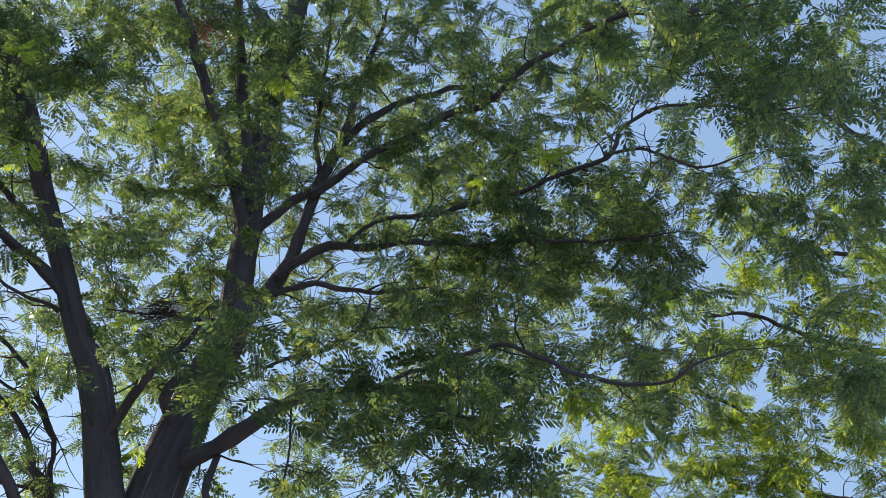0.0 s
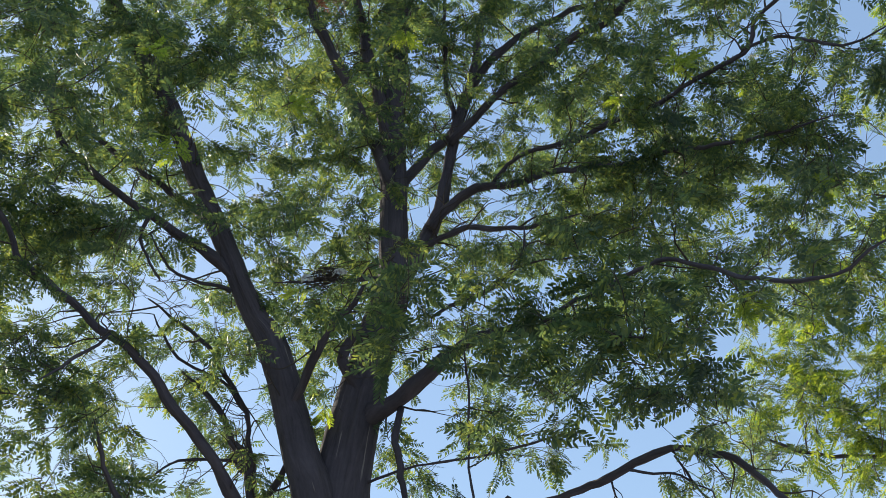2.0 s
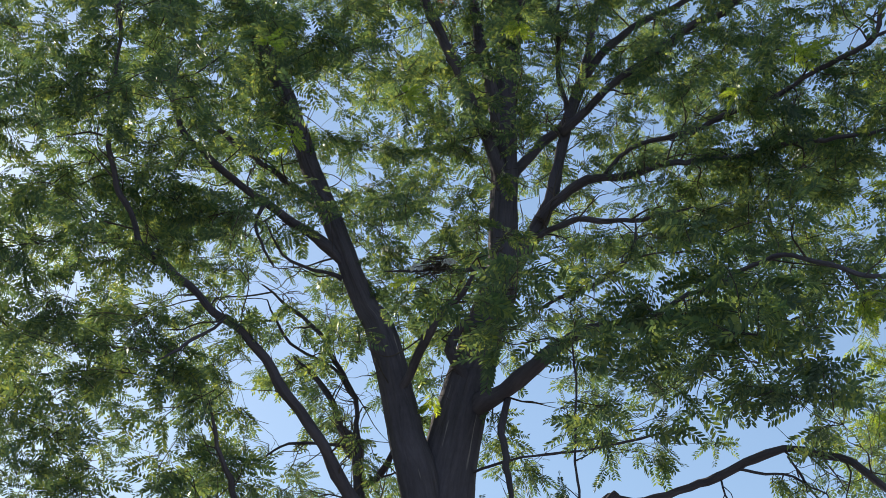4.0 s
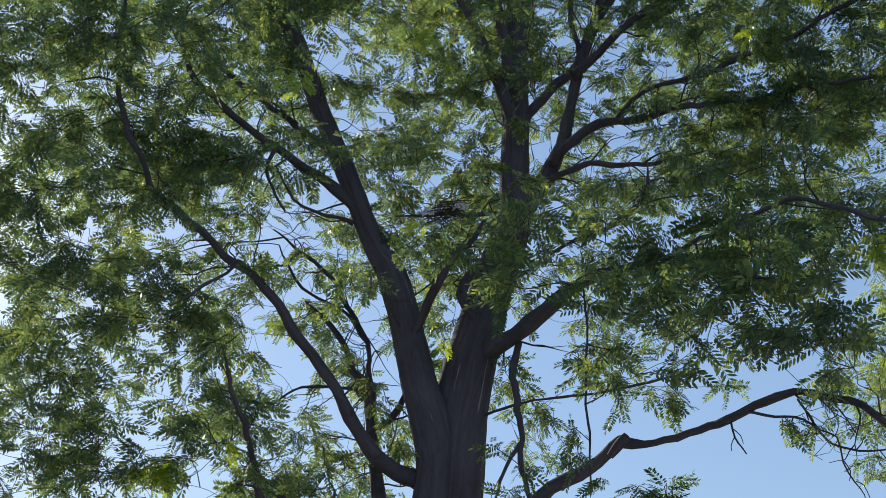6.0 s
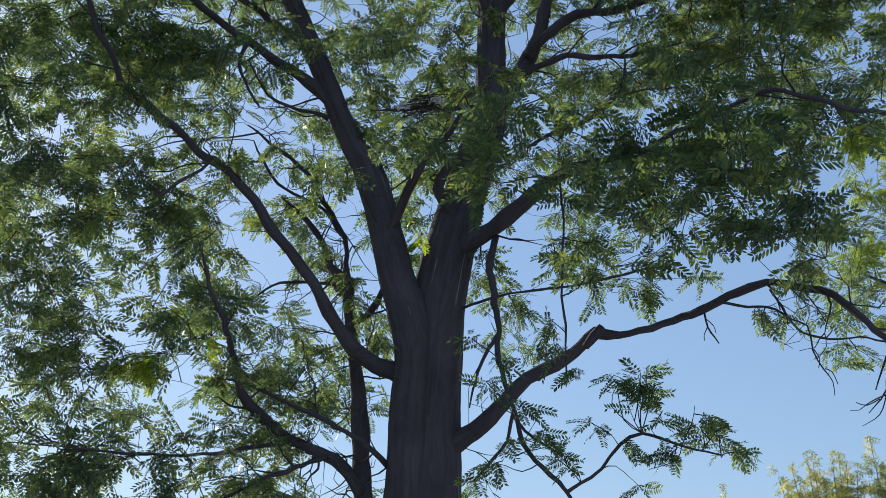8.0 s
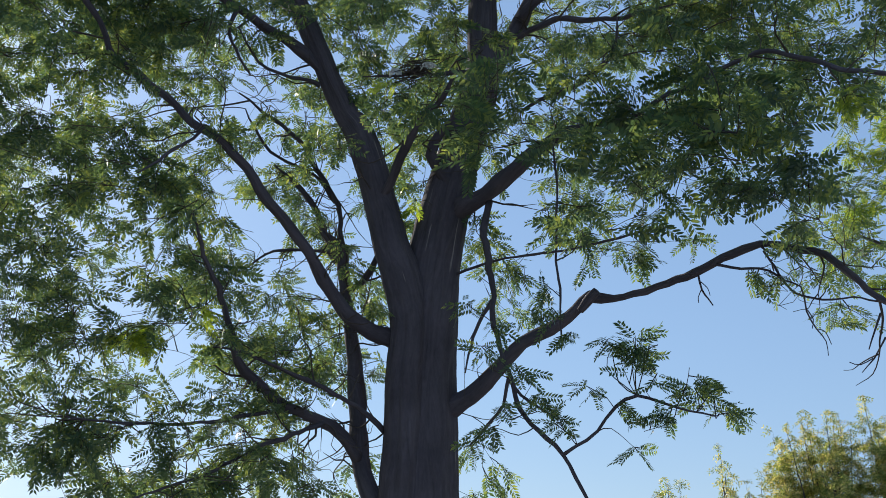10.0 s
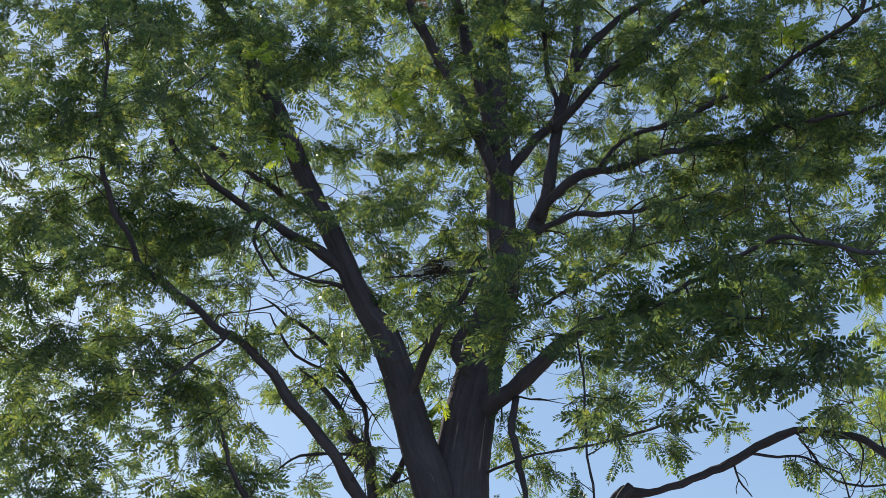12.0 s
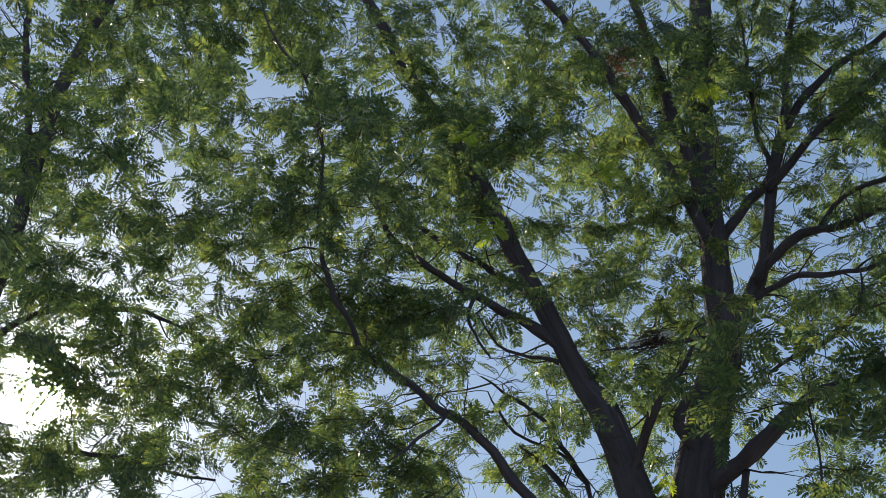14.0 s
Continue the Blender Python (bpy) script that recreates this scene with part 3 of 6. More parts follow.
BRANCHES.append(("limb", [(-0.87, 6.09, 6.07, 0.019), (-0.90, 6.05, 6.37, 0.017), (-0.91, 6.02, 6.66, 0.014), (-0.88, 5.98, 7.05, 0.012), (-0.88, 5.93, 7.53, 0.004)]))
BRANCHES.append(("limb", [(-1.30, 5.91, 5.51, 0.021), (-1.29, 5.90, 5.77, 0.045), (-1.33, 5.87, 6.07, 0.046), (-1.41, 5.82, 6.54, 0.043), (-1.48, 5.78, 7.01, 0.035), (-1.54, 5.74, 7.45, 0.032), (-1.61, 5.70, 7.92, 0.029), (-1.65, 5.66, 8.54, 0.004)]))
BRANCHES.append(("limb", [(-1.30, 5.91, 5.38, 0.021), (-1.31, 5.84, 5.56, 0.044), (-1.41, 5.70, 5.90, 0.040), (-1.52, 5.55, 6.21, 0.036), (-1.62, 5.42, 6.48, 0.037), (-1.73, 5.28, 6.76, 0.033), (-1.85, 5.15, 7.00, 0.030), (-1.97, 5.02, 7.19, 0.026), (-2.10, 4.89, 7.38, 0.023), (-2.24, 4.69, 7.69, 0.004)]))
BRANCHES.append(("limb", [(-0.36, 5.19, 4.08, 0.015), (-0.09, 5.10, 4.16, 0.012), (0.17, 5.00, 4.22, 0.012), (0.34, 4.93, 4.21, 0.012), (0.51, 4.85, 4.11, 0.012), (0.66, 4.76, 3.98, 0.012), (0.83, 4.66, 3.88, 0.011), (1.02, 4.53, 3.83, 0.009), (1.16, 4.43, 3.87, 0.007), (1.31, 4.30, 3.88, 0.004)]))
BRANCHES.append(("limb", [(-1.04, 5.71, 4.45, 0.009), (-0.90, 5.66, 4.49, 0.012), (-0.74, 5.61, 4.51, 0.014), (-0.58, 5.54, 4.56, 0.014), (-0.48, 5.50, 4.60, 0.014), (-0.43, 5.44, 4.69, 0.009), (-0.41, 5.38, 4.80, 0.004)]))
BRANCHES.append(("limb", [(-1.66, 5.79, 2.97, 0.038), (-1.76, 5.68, 3.09, 0.065), (-1.82, 5.62, 3.12, 0.053), (-1.90, 5.55, 3.14, 0.047), (-1.99, 5.44, 3.22, 0.044), (-2.06, 5.33, 3.34, 0.036), (-2.12, 5.22, 3.47, 0.033), (-2.20, 5.08, 3.63, 0.029), (-2.28, 4.95, 3.75, 0.029), (-2.35, 4.82, 3.87, 0.026), (-2.43, 4.68, 3.98, 0.022), (-2.50, 4.56, 4.04, 0.019), (-2.77, 4.34, 4.26, 0.020), (-2.84, 4.26, 4.34, 0.017), (-2.88, 4.18, 4.48, 0.015), (-2.95, 4.06, 4.64, 0.015), (-2.97, 3.98, 4.84, 0.013), (-2.95, 3.91, 5.11, 0.011), (-2.96, 3.84, 5.62, 0.011), (-3.03, 3.72, 5.92, 0.009), (-3.15, 3.55, 6.16, 0.007), (-3.21, 3.43, 6.43, 0.004)]))
BRANCHES.append(("limb", [(-2.48, 4.57, 4.02, 0.010), (-2.52, 4.48, 3.90, 0.008), (-2.57, 4.38, 3.80, 0.008), (-2.64, 4.25, 3.66, 0.004)]))
BRANCHES.append(("limb", [(-1.81, 5.76, 1.50, 0.070), (-1.81, 5.62, 2.06, 0.054), (-1.91, 5.64, 2.24, 0.055), (-2.00, 5.69, 2.49, 0.050), (-2.04, 5.75, 2.79, 0.051), (-2.09, 5.81, 3.07, 0.043), (-2.14, 5.85, 3.32, 0.036), (-2.19, 5.90, 3.59, 0.033), (-2.23, 5.93, 3.78, 0.041), (-2.33, 5.92, 3.88, 0.023), (-2.41, 5.94, 4.10, 0.020), (-2.55, 5.93, 4.26, 0.015), (-2.69, 5.92, 4.40, 0.004)]))
BRANCHES.append(("limb", [(-2.20, 5.90, 3.77, 0.017), (-2.28, 5.95, 4.11, 0.015), (-2.44, 5.96, 4.42, 0.015), (-2.60, 5.95, 4.62, 0.013), (-2.80, 5.93, 4.82, 0.011), (-2.96, 5.90, 4.95, 0.004)]))
BRANCHES.append(("limb", [(-2.15, 5.87, 3.50, 0.019), (-2.06, 5.86, 3.54, 0.022), (-1.99, 5.83, 3.61, 0.022), (-1.93, 5.79, 3.73, 0.004)]))
BRANCHES.append(("limb", [(-2.00, 5.66, 2.46, 0.037), (-2.07, 5.52, 2.59, 0.033), (-2.17, 5.36, 2.66, 0.029), (-2.28, 5.21, 2.70, 0.026), (-2.35, 5.08, 2.78, 0.025), (-2.39, 4.99, 2.84, 0.028), (-2.39, 4.90, 2.94, 0.019), (-2.40, 4.79, 3.06, 0.016), (-2.41, 4.63, 3.22, 0.014), (-2.41, 4.51, 3.36, 0.010), (-2.41, 4.38, 3.49, 0.004)]))
BRANCHES.append(("limb", [(-1.83, 5.61, 2.59, 0.017), (-1.88, 5.53, 2.66, 0.015), (-1.98, 5.43, 2.74, 0.013), (-2.11, 5.27, 2.80, 0.013), (-2.24, 5.11, 2.86, 0.010), (-2.36, 4.95, 2.92, 0.008), (-2.47, 4.80, 2.92, 0.004)]))
BRANCHES.append(("limb", [(-2.07, 5.31, 2.60, 0.015), (-2.13, 5.22, 2.56, 0.013), (-2.22, 5.04, 2.48, 0.012), (-2.29, 4.87, 2.39, 0.010), (-2.40, 4.58, 2.25, 0.008), (-2.52, 4.20, 2.11, 0.004)]))
BRANCHES.append(("limb", [(-2.25, 5.02, 2.62, 0.010), (-2.35, 4.84, 2.56, 0.010), (-2.47, 4.61, 2.51, 0.008), (-2.59, 4.32, 2.46, 0.007), (-2.70, 3.97, 2.44, 0.004)]))
BRANCHES.append(("limb", [(-1.14, 5.64, 2.86, 0.011), (-1.19, 5.68, 2.71, 0.009), (-1.29, 5.71, 2.60, 0.009), (-1.39, 5.73, 2.51, 0.004)]))
BRANCHES.append(("limb", [(-1.23, 5.67, 3.30, 0.013), (-1.28, 5.66, 3.21, 0.011), (-1.34, 5.64, 3.09, 0.009), (-1.38, 5.63, 2.89, 0.004)]))
BRANCHES.append(("limb", [(-1.11, 5.49, 2.80, 0.008), (-1.00, 5.46, 2.68, 0.008), (-0.85, 5.43, 2.57, 0.004)]))
BRANCHES.append(("limb", [(-2.19, 5.42, 4.65, 0.017), (-2.25, 5.37, 4.67, 0.012), (-2.32, 5.29, 4.67, 0.010), (-2.42, 5.18, 4.67, 0.009), (-2.49, 5.08, 4.74, 0.007), (-2.53, 4.99, 4.86, 0.004)]))
BRANCHES.append(("limb", [(-2.21, 5.90, 3.73, 0.017), (-2.26, 5.85, 3.74, 0.012), (-2.34, 5.77, 3.74, 0.010), (-2.44, 5.66, 3.72, 0.010), (-2.54, 5.53, 3.65, 0.007), (-2.63, 5.39, 3.51, 0.004)]))
BRANCHES.append(("limb", [(-2.29, 5.98, 4.12, 0.015), (-2.40, 5.88, 4.27, 0.010), (-2.58, 5.74, 4.37, 0.010), (-2.70, 5.62, 4.52, 0.008), (-2.74, 5.56, 4.64, 0.004)]))
BRANCHES.append(("limb", [(-2.54, 4.99, 4.99, 0.017), (-2.58, 4.97, 4.81, 0.009), (-2.52, 5.00, 4.67, 0.009), (-2.46, 5.03, 4.56, 0.004)]))
BRANCHES.append(("stub", [(-0.72, 5.50, 3.15, 0.020), (-0.67, 5.48, 3.20, 0.028), (-0.62, 5.46, 3.24, 0.022)]))
BRANCHES.append(("limb", [(-1.32, 5.80, 4.80, 0.020), (-1.40, 5.73, 4.78, 0.015), (-1.54, 5.61, 4.73, 0.012), (-1.72, 5.43, 4.65, 0.009), (-1.87, 5.28, 4.59, 0.004)]))
BRANCHES.append(("twig", [(-0.77, 5.14, 3.98, 0.006), (-0.76, 5.14, 3.63, 0.006), (-0.78, 5.14, 3.32, 0.006), (-0.77, 5.14, 3.12, 0.006), (-0.77, 5.14, 2.89, 0.004)]))
BRANCHES.append(("twig", [(-1.44, 5.72, 3.49, 0.009), (-1.15, 5.69, 3.55, 0.007), (-0.82, 5.65, 3.54, 0.007), (-0.50, 5.58, 3.57, 0.007), (-0.20, 5.50, 3.57, 0.004)]))

# ---- its foliage: clumps as rows of x, y, z, radius ----
FOLIAGE = []
FOLIAGE.append(([(-2.69, 5.19, 6.59, 0.49), (-2.40, 5.53, 6.93, 0.51), (-2.45, 5.39, 6.19, 0.42), (-2.77, 5.39, 6.18, 0.43), (-2.12, 5.69, 6.71, 0.45), (-2.47, 5.18, 5.61, 0.30), (-1.99, 5.35, 5.93, 0.36), (-1.93, 5.89, 7.29, 0.42), (-1.49, 5.66, 7.08, 0.45), (-1.10, 5.74, 7.10, 0.51), (-1.30, 6.16, 6.93, 0.41), (-1.49, 5.79, 6.21, 0.37), (-1.75, 5.95, 5.98, 0.43), (-1.95, 5.66, 5.49, 0.41), (-2.23, 5.66, 5.28, 0.30), (-1.80, 5.51, 4.98, 0.38)], 0.235, 0.85, True))
FOLIAGE.append(([(-1.69, 5.84, 5.41, 0.36), (-0.75, 6.18, 7.59, 0.49), (-0.39, 6.00, 7.43, 0.42), (-0.59, 6.12, 7.02, 0.29), (-1.09, 6.00, 6.70, 0.28), (0.04, 5.74, 7.02, 0.34), (-0.03, 5.75, 6.21, 0.31), (0.35, 5.64, 6.18, 0.41), (0.67, 5.44, 6.21, 0.41), (0.98, 5.23, 6.36, 0.35), (0.86, 5.76, 7.22, 0.46), (0.52, 5.56, 7.14, 0.33), (1.24, 5.60, 7.08, 0.45), (1.56, 5.61, 7.10, 0.45), (1.80, 5.44, 6.73, 0.44), (1.88, 5.54, 7.15, 0.46)], 0.235, 0.85, True))
FOLIAGE.append(([(2.06, 5.14, 6.65, 0.43), (2.09, 5.39, 6.44, 0.43), (2.31, 5.06, 6.34, 0.36), (2.66, 5.22, 6.75, 0.39), (2.20, 5.39, 5.97, 0.41), (1.81, 5.05, 5.31, 0.37), (2.10, 4.96, 5.25, 0.41), (2.35, 4.90, 5.17, 0.37), (2.61, 5.27, 5.88, 0.31), (-0.31, 5.55, 5.67, 0.29), (-0.09, 5.68, 5.72, 0.35), (0.23, 5.48, 5.72, 0.39), (0.70, 5.56, 5.84, 0.30), (0.89, 5.46, 5.54, 0.39), (0.57, 5.48, 5.42, 0.33), (1.19, 5.52, 5.68, 0.40)], 0.235, 0.85, True))
FOLIAGE.append(([(1.46, 5.46, 5.60, 0.34), (1.30, 5.70, 5.33, 0.44), (0.96, 5.63, 5.15, 0.43), (0.67, 5.82, 5.27, 0.39), (0.34, 5.80, 5.21, 0.39), (0.02, 5.89, 5.26, 0.39), (-0.22, 5.70, 5.05, 0.28), (-0.33, 5.39, 4.64, 0.22), (-0.07, 5.82, 4.80, 0.38), (0.24, 5.87, 4.92, 0.38), (0.55, 5.82, 4.86, 0.43), (0.86, 5.58, 4.77, 0.41), (1.21, 5.60, 4.86, 0.42), (1.40, 5.24, 4.81, 0.31), (-1.75, 6.19, 4.89, 0.31), (-2.06, 6.15, 5.03, 0.31)], 0.235, 0.85, True))
FOLIAGE.append(([(-2.16, 5.81, 4.72, 0.25), (-1.68, 6.28, 5.29, 0.32), (-0.85, 6.03, 3.93, 0.28), (-1.81, 5.99, 4.04, 0.19), (-2.28, 5.46, 4.35, 0.23), (-2.33, 5.55, 4.18, 0.19), (-2.20, 5.74, 5.03, 0.25)], 0.235, 0.85, True))
FOLIAGE.append(([(-0.65, 5.06, 4.17, 0.32), (-0.40, 4.93, 3.99, 0.31), (-0.16, 4.77, 3.85, 0.30), (0.05, 4.64, 3.85, 0.29), (-0.63, 5.07, 3.92, 0.24), (-0.23, 5.19, 3.83, 0.36), (0.06, 4.65, 3.57, 0.32), (0.29, 5.07, 3.88, 0.28), (0.19, 4.84, 3.49, 0.26), (-0.20, 4.69, 3.39, 0.21), (-0.42, 4.76, 3.67, 0.22), (0.35, 5.05, 4.12, 0.28), (0.59, 5.09, 4.21, 0.24), (0.73, 4.57, 3.72, 0.25), (1.05, 4.86, 4.10, 0.24), (-1.01, 4.52, 3.95, 0.26)], 0.34, 0.85, True))
FOLIAGE.append(([(-1.22, 4.88, 4.22, 0.22), (-0.91, 4.71, 4.12, 0.20)], 0.34, 0.85, True))
FOLIAGE.append(([(-3.81, 4.12, 4.55, 0.35), (-3.51, 3.78, 3.98, 0.31), (-4.01, 4.36, 3.88, 0.35), (-3.39, 3.81, 5.42, 0.35), (-3.13, 3.64, 4.85, 0.32), (-3.27, 3.99, 4.68, 0.33), (-3.87, 4.60, 4.83, 0.38), (-3.17, 3.87, 3.97, 0.31), (-3.21, 3.97, 6.88, 0.41), (-3.67, 4.61, 7.08, 0.44), (-3.24, 4.36, 6.15, 0.39), (-3.05, 4.18, 5.54, 0.36), (-3.01, 4.04, 5.09, 0.34), (-3.25, 4.53, 5.07, 0.36), (-2.69, 3.75, 3.79, 0.28), (-3.25, 4.58, 3.88, 0.34)], 0.235, 0.88, False))
FOLIAGE.append(([(-3.09, 4.77, 7.28, 0.34), (-2.75, 5.00, 7.27, 0.34), (-2.29, 4.79, 6.37, 0.40), (-2.04, 4.96, 6.40, 0.36), (-2.45, 5.13, 6.20, 0.41), (-2.67, 4.91, 5.79, 0.30), (-2.46, 5.13, 5.69, 0.30), (-2.85, 4.59, 4.71, 0.31), (-2.62, 4.58, 4.47, 0.26), (-2.90, 4.52, 4.99, 0.27), (-2.98, 4.83, 6.18, 0.41), (-3.07, 4.39, 6.27, 0.35), (-3.12, 4.42, 6.76, 0.32)], 0.235, 0.88, False))
FOLIAGE.append(([(-3.15, 4.07, 3.77, 0.32), (-3.00, 4.19, 3.95, 0.32), (-3.10, 4.10, 3.48, 0.31), (-3.06, 4.51, 3.79, 0.33), (-2.92, 4.05, 3.22, 0.30), (-2.67, 4.11, 3.36, 0.30), (-2.79, 4.70, 3.52, 0.33), (-2.66, 4.73, 3.74, 0.29), (-2.50, 4.89, 3.62, 0.25), (-2.75, 4.37, 4.16, 0.33), (-3.25, 4.40, 3.02, 0.28), (-3.05, 4.53, 3.01, 0.28), (-2.64, 4.29, 2.84, 0.26), (-2.68, 4.63, 3.07, 0.24), (-2.56, 4.76, 3.03, 0.24), (-3.11, 4.29, 2.63, 0.27)], 0.235, 0.90, True))
FOLIAGE.append(([(-2.92, 4.32, 2.57, 0.23), (-2.96, 4.12, 2.29, 0.29), (-2.78, 4.28, 2.33, 0.29), (-2.59, 4.32, 2.45, 0.22), (-2.49, 4.62, 2.34, 0.23), (-2.21, 4.56, 2.47, 0.18), (-2.75, 4.63, 2.22, 0.27), (-2.18, 4.42, 2.17, 0.25), (-2.21, 4.97, 2.29, 0.27), (-1.96, 4.94, 2.28, 0.23), (-2.73, 4.72, 4.65, 0.35), (-2.70, 4.72, 4.33, 0.26), (-2.77, 6.04, 3.38, 0.24), (-2.48, 5.80, 3.30, 0.25), (-2.49, 6.27, 3.50, 0.25), (-2.51, 5.89, 3.12, 0.28)], 0.235, 0.90, True))
FOLIAGE.append(([(-2.38, 6.03, 3.03, 0.24), (-2.82, 6.07, 3.25, 0.24), (-2.71, 6.03, 4.53, 0.26), (-2.61, 6.35, 5.04, 0.22), (-2.76, 6.07, 4.35, 0.26), (-2.25, 6.10, 2.53, 0.14), (-2.09, 6.10, 3.50, 0.17), (-2.24, 6.44, 3.41, 0.15), (-2.48, 6.10, 3.90, 0.17), (-2.70, 5.55, 2.79, 0.20), (-2.41, 5.40, 2.47, 0.21), (-2.21, 5.38, 2.46, 0.21), (-2.11, 5.64, 2.34, 0.19), (-2.60, 5.62, 2.32, 0.22), (-2.60, 5.19, 2.48, 0.21), (-2.30, 5.73, 3.10, 0.20)], 0.235, 0.90, True))
FOLIAGE.append(([(-2.49, 5.73, 3.35, 0.21), (-2.68, 5.57, 3.39, 0.23), (-2.19, 5.79, 3.24, 0.18), (-1.88, 5.39, 3.24, 0.13), (-2.65, 5.47, 3.09, 0.20), (-2.22, 5.81, 2.88, 0.16), (-2.24, 5.27, 2.83, 0.17), (-2.64, 5.23, 2.28, 0.21), (-2.45, 5.33, 2.61, 0.17), (-2.87, 5.29, 2.26, 0.21), (-2.67, 5.32, 3.00, 0.17), (-2.44, 5.46, 3.14, 0.18), (-3.04, 5.36, 3.50, 0.23), (-2.66, 5.04, 3.43, 0.21), (-1.98, 5.38, 3.44, 0.13), (-2.18, 5.35, 3.75, 0.13)], 0.235, 0.90, True))
FOLIAGE.append(([(-2.06, 5.40, 3.69, 0.11)], 0.235, 0.90, True))
FOLIAGE.append(([(-1.28, 6.01, 3.72, 0.16), (-1.21, 6.57, 3.90, 0.23), (-1.31, 6.48, 3.61, 0.17), (-1.03, 6.07, 3.40, 0.14), (-0.72, 6.25, 4.01, 0.29), (-0.63, 6.26, 3.78, 0.28), (-0.46, 6.29, 3.78, 0.26), (-1.83, 6.19, 4.21, 0.17), (-1.82, 6.05, 3.90, 0.12), (-1.41, 6.05, 2.30, 0.22), (-1.46, 6.00, 2.55, 0.11), (-0.28, 4.73, 3.56, 0.29), (-0.03, 4.83, 3.49, 0.29), (0.21, 4.62, 3.38, 0.25), (0.10, 4.45, 3.53, 0.28), (-0.13, 4.51, 3.59, 0.28)], 0.235, 0.80, True))
FOLIAGE.append(([(-0.39, 4.61, 3.66, 0.22), (0.01, 4.88, 4.03, 0.31), (0.26, 4.77, 3.94, 0.30), (0.46, 4.64, 3.76, 0.18)], 0.34, 0.80, True))
FOLIAGE.append(([(-0.73, 5.08, 2.91, 0.09), (-0.78, 5.11, 3.15, 0.09), (-0.79, 5.04, 3.03, 0.09), (-1.14, 5.19, 3.03, 0.09), (-1.17, 5.16, 3.1, 0.09), (-1.16, 5.01, 2.88, 0.09), (-0.98, 5.11, 2.61, 0.09), (-0.92, 5.1, 2.69, 0.09), (-0.84, 5.09, 2.58, 0.09), (-0.78, 5.11, 2.52, 0.09), (-1.04, 5.12, 2.51, 0.09), (-1.11, 5.09, 2.56, 0.09), (-1.19, 5.1, 2.43, 0.09), (0.43, 5.04, 3.49, 0.09), (0.5, 5.03, 3.51, 0.09), (0.35, 5.19, 3.38, 0.09), (0.19, 5.19, 3.08, 0.09), (0.17, 5.17, 3.16, 0.09)], 0.165, 3.0, True))
FOLIAGE.append(([(0.32, 5.04, 3.2, 0.09), (-0.37, 4.95, 2.87, 0.085), (-0.34, 4.96, 2.8, 0.085), (-0.4, 4.96, 2.79, 0.085), (-0.51, 4.95, 2.8, 0.085), (-0.53, 4.94, 2.84, 0.085), (-0.47, 4.97, 2.73, 0.085), (-0.56, 4.99, 2.58, 0.085), (-0.17, 5.0, 2.69, 0.085), (-0.1, 5.01, 2.63, 0.085), (-0.13, 5.03, 2.55, 0.085), (-0.04, 5.04, 2.51, 0.085), (-0.0, 5.04, 2.47, 0.085), (-0.24, 5.03, 2.51, 0.085), (-0.46, 5.03, 2.45, 0.085), (-0.38, 5.04, 2.43, 0.085), (-0.44, 5.05, 2.35, 0.085), (-0.37, 5.01, 2.6, 0.085)], 0.165, 3.0, True))
FOLIAGE.append(([(-0.93, 5.08, 6.52, 0.35), (-0.90, 5.38, 6.32, 0.36), (-1.06, 4.99, 5.76, 0.33), (-1.14, 5.06, 6.59, 0.36), (-0.72, 5.52, 6.81, 0.32), (-1.30, 4.96, 5.37, 0.27), (-1.06, 5.04, 5.34, 0.27), (-1.40, 4.96, 6.63, 0.26), (-2.15, 5.20, 6.39, 0.31), (-2.25, 4.70, 6.04, 0.29), (-1.80, 4.79, 5.72, 0.28)], 0.235, 0.66, False))
FOLIAGE.append(([(-4.02, 4.41, 2.88, 0.28), (-4.09, 4.74, 3.45, 0.30), (-3.87, 4.49, 3.67, 0.27), (-3.52, 4.00, 3.88, 0.25), (-3.54, 3.88, 4.36, 0.24), (-4.02, 4.74, 5.29, 0.30), (-4.10, 4.59, 6.20, 0.27), (-4.13, 4.46, 6.67, 0.30), (-3.73, 4.39, 6.95, 0.27), (-3.33, 3.73, 6.90, 0.32), (-3.77, 4.10, 8.22, 0.29), (-3.70, 3.96, 9.67, 0.28), (-3.04, 4.09, 2.62, 0.33), (-3.63, 4.94, 3.23, 0.24), (-3.18, 4.04, 3.27, 0.26), (-3.09, 4.14, 3.79, 0.26)], 0.22, 0.65, False))
FOLIAGE.append(([(-3.55, 4.52, 4.77, 0.25), (-3.31, 4.42, 5.00, 0.29), (-3.37, 4.48, 5.75, 0.30), (-3.32, 4.31, 6.13, 0.28), (-3.22, 4.20, 6.70, 0.33), (-3.38, 4.41, 7.85, 0.31), (-3.28, 4.23, 8.13, 0.32), (-2.94, 3.65, 7.89, 0.25), (-2.93, 4.12, 2.59, 0.31), (-3.31, 4.96, 4.09, 0.28), (-2.89, 4.37, 4.26, 0.25), (-3.44, 5.26, 5.70, 0.32), (-2.70, 4.11, 5.71, 0.26), (-3.36, 5.04, 7.45, 0.32), (-3.14, 4.62, 7.53, 0.29), (-2.82, 4.08, 7.83, 0.26)], 0.22, 0.65, False))
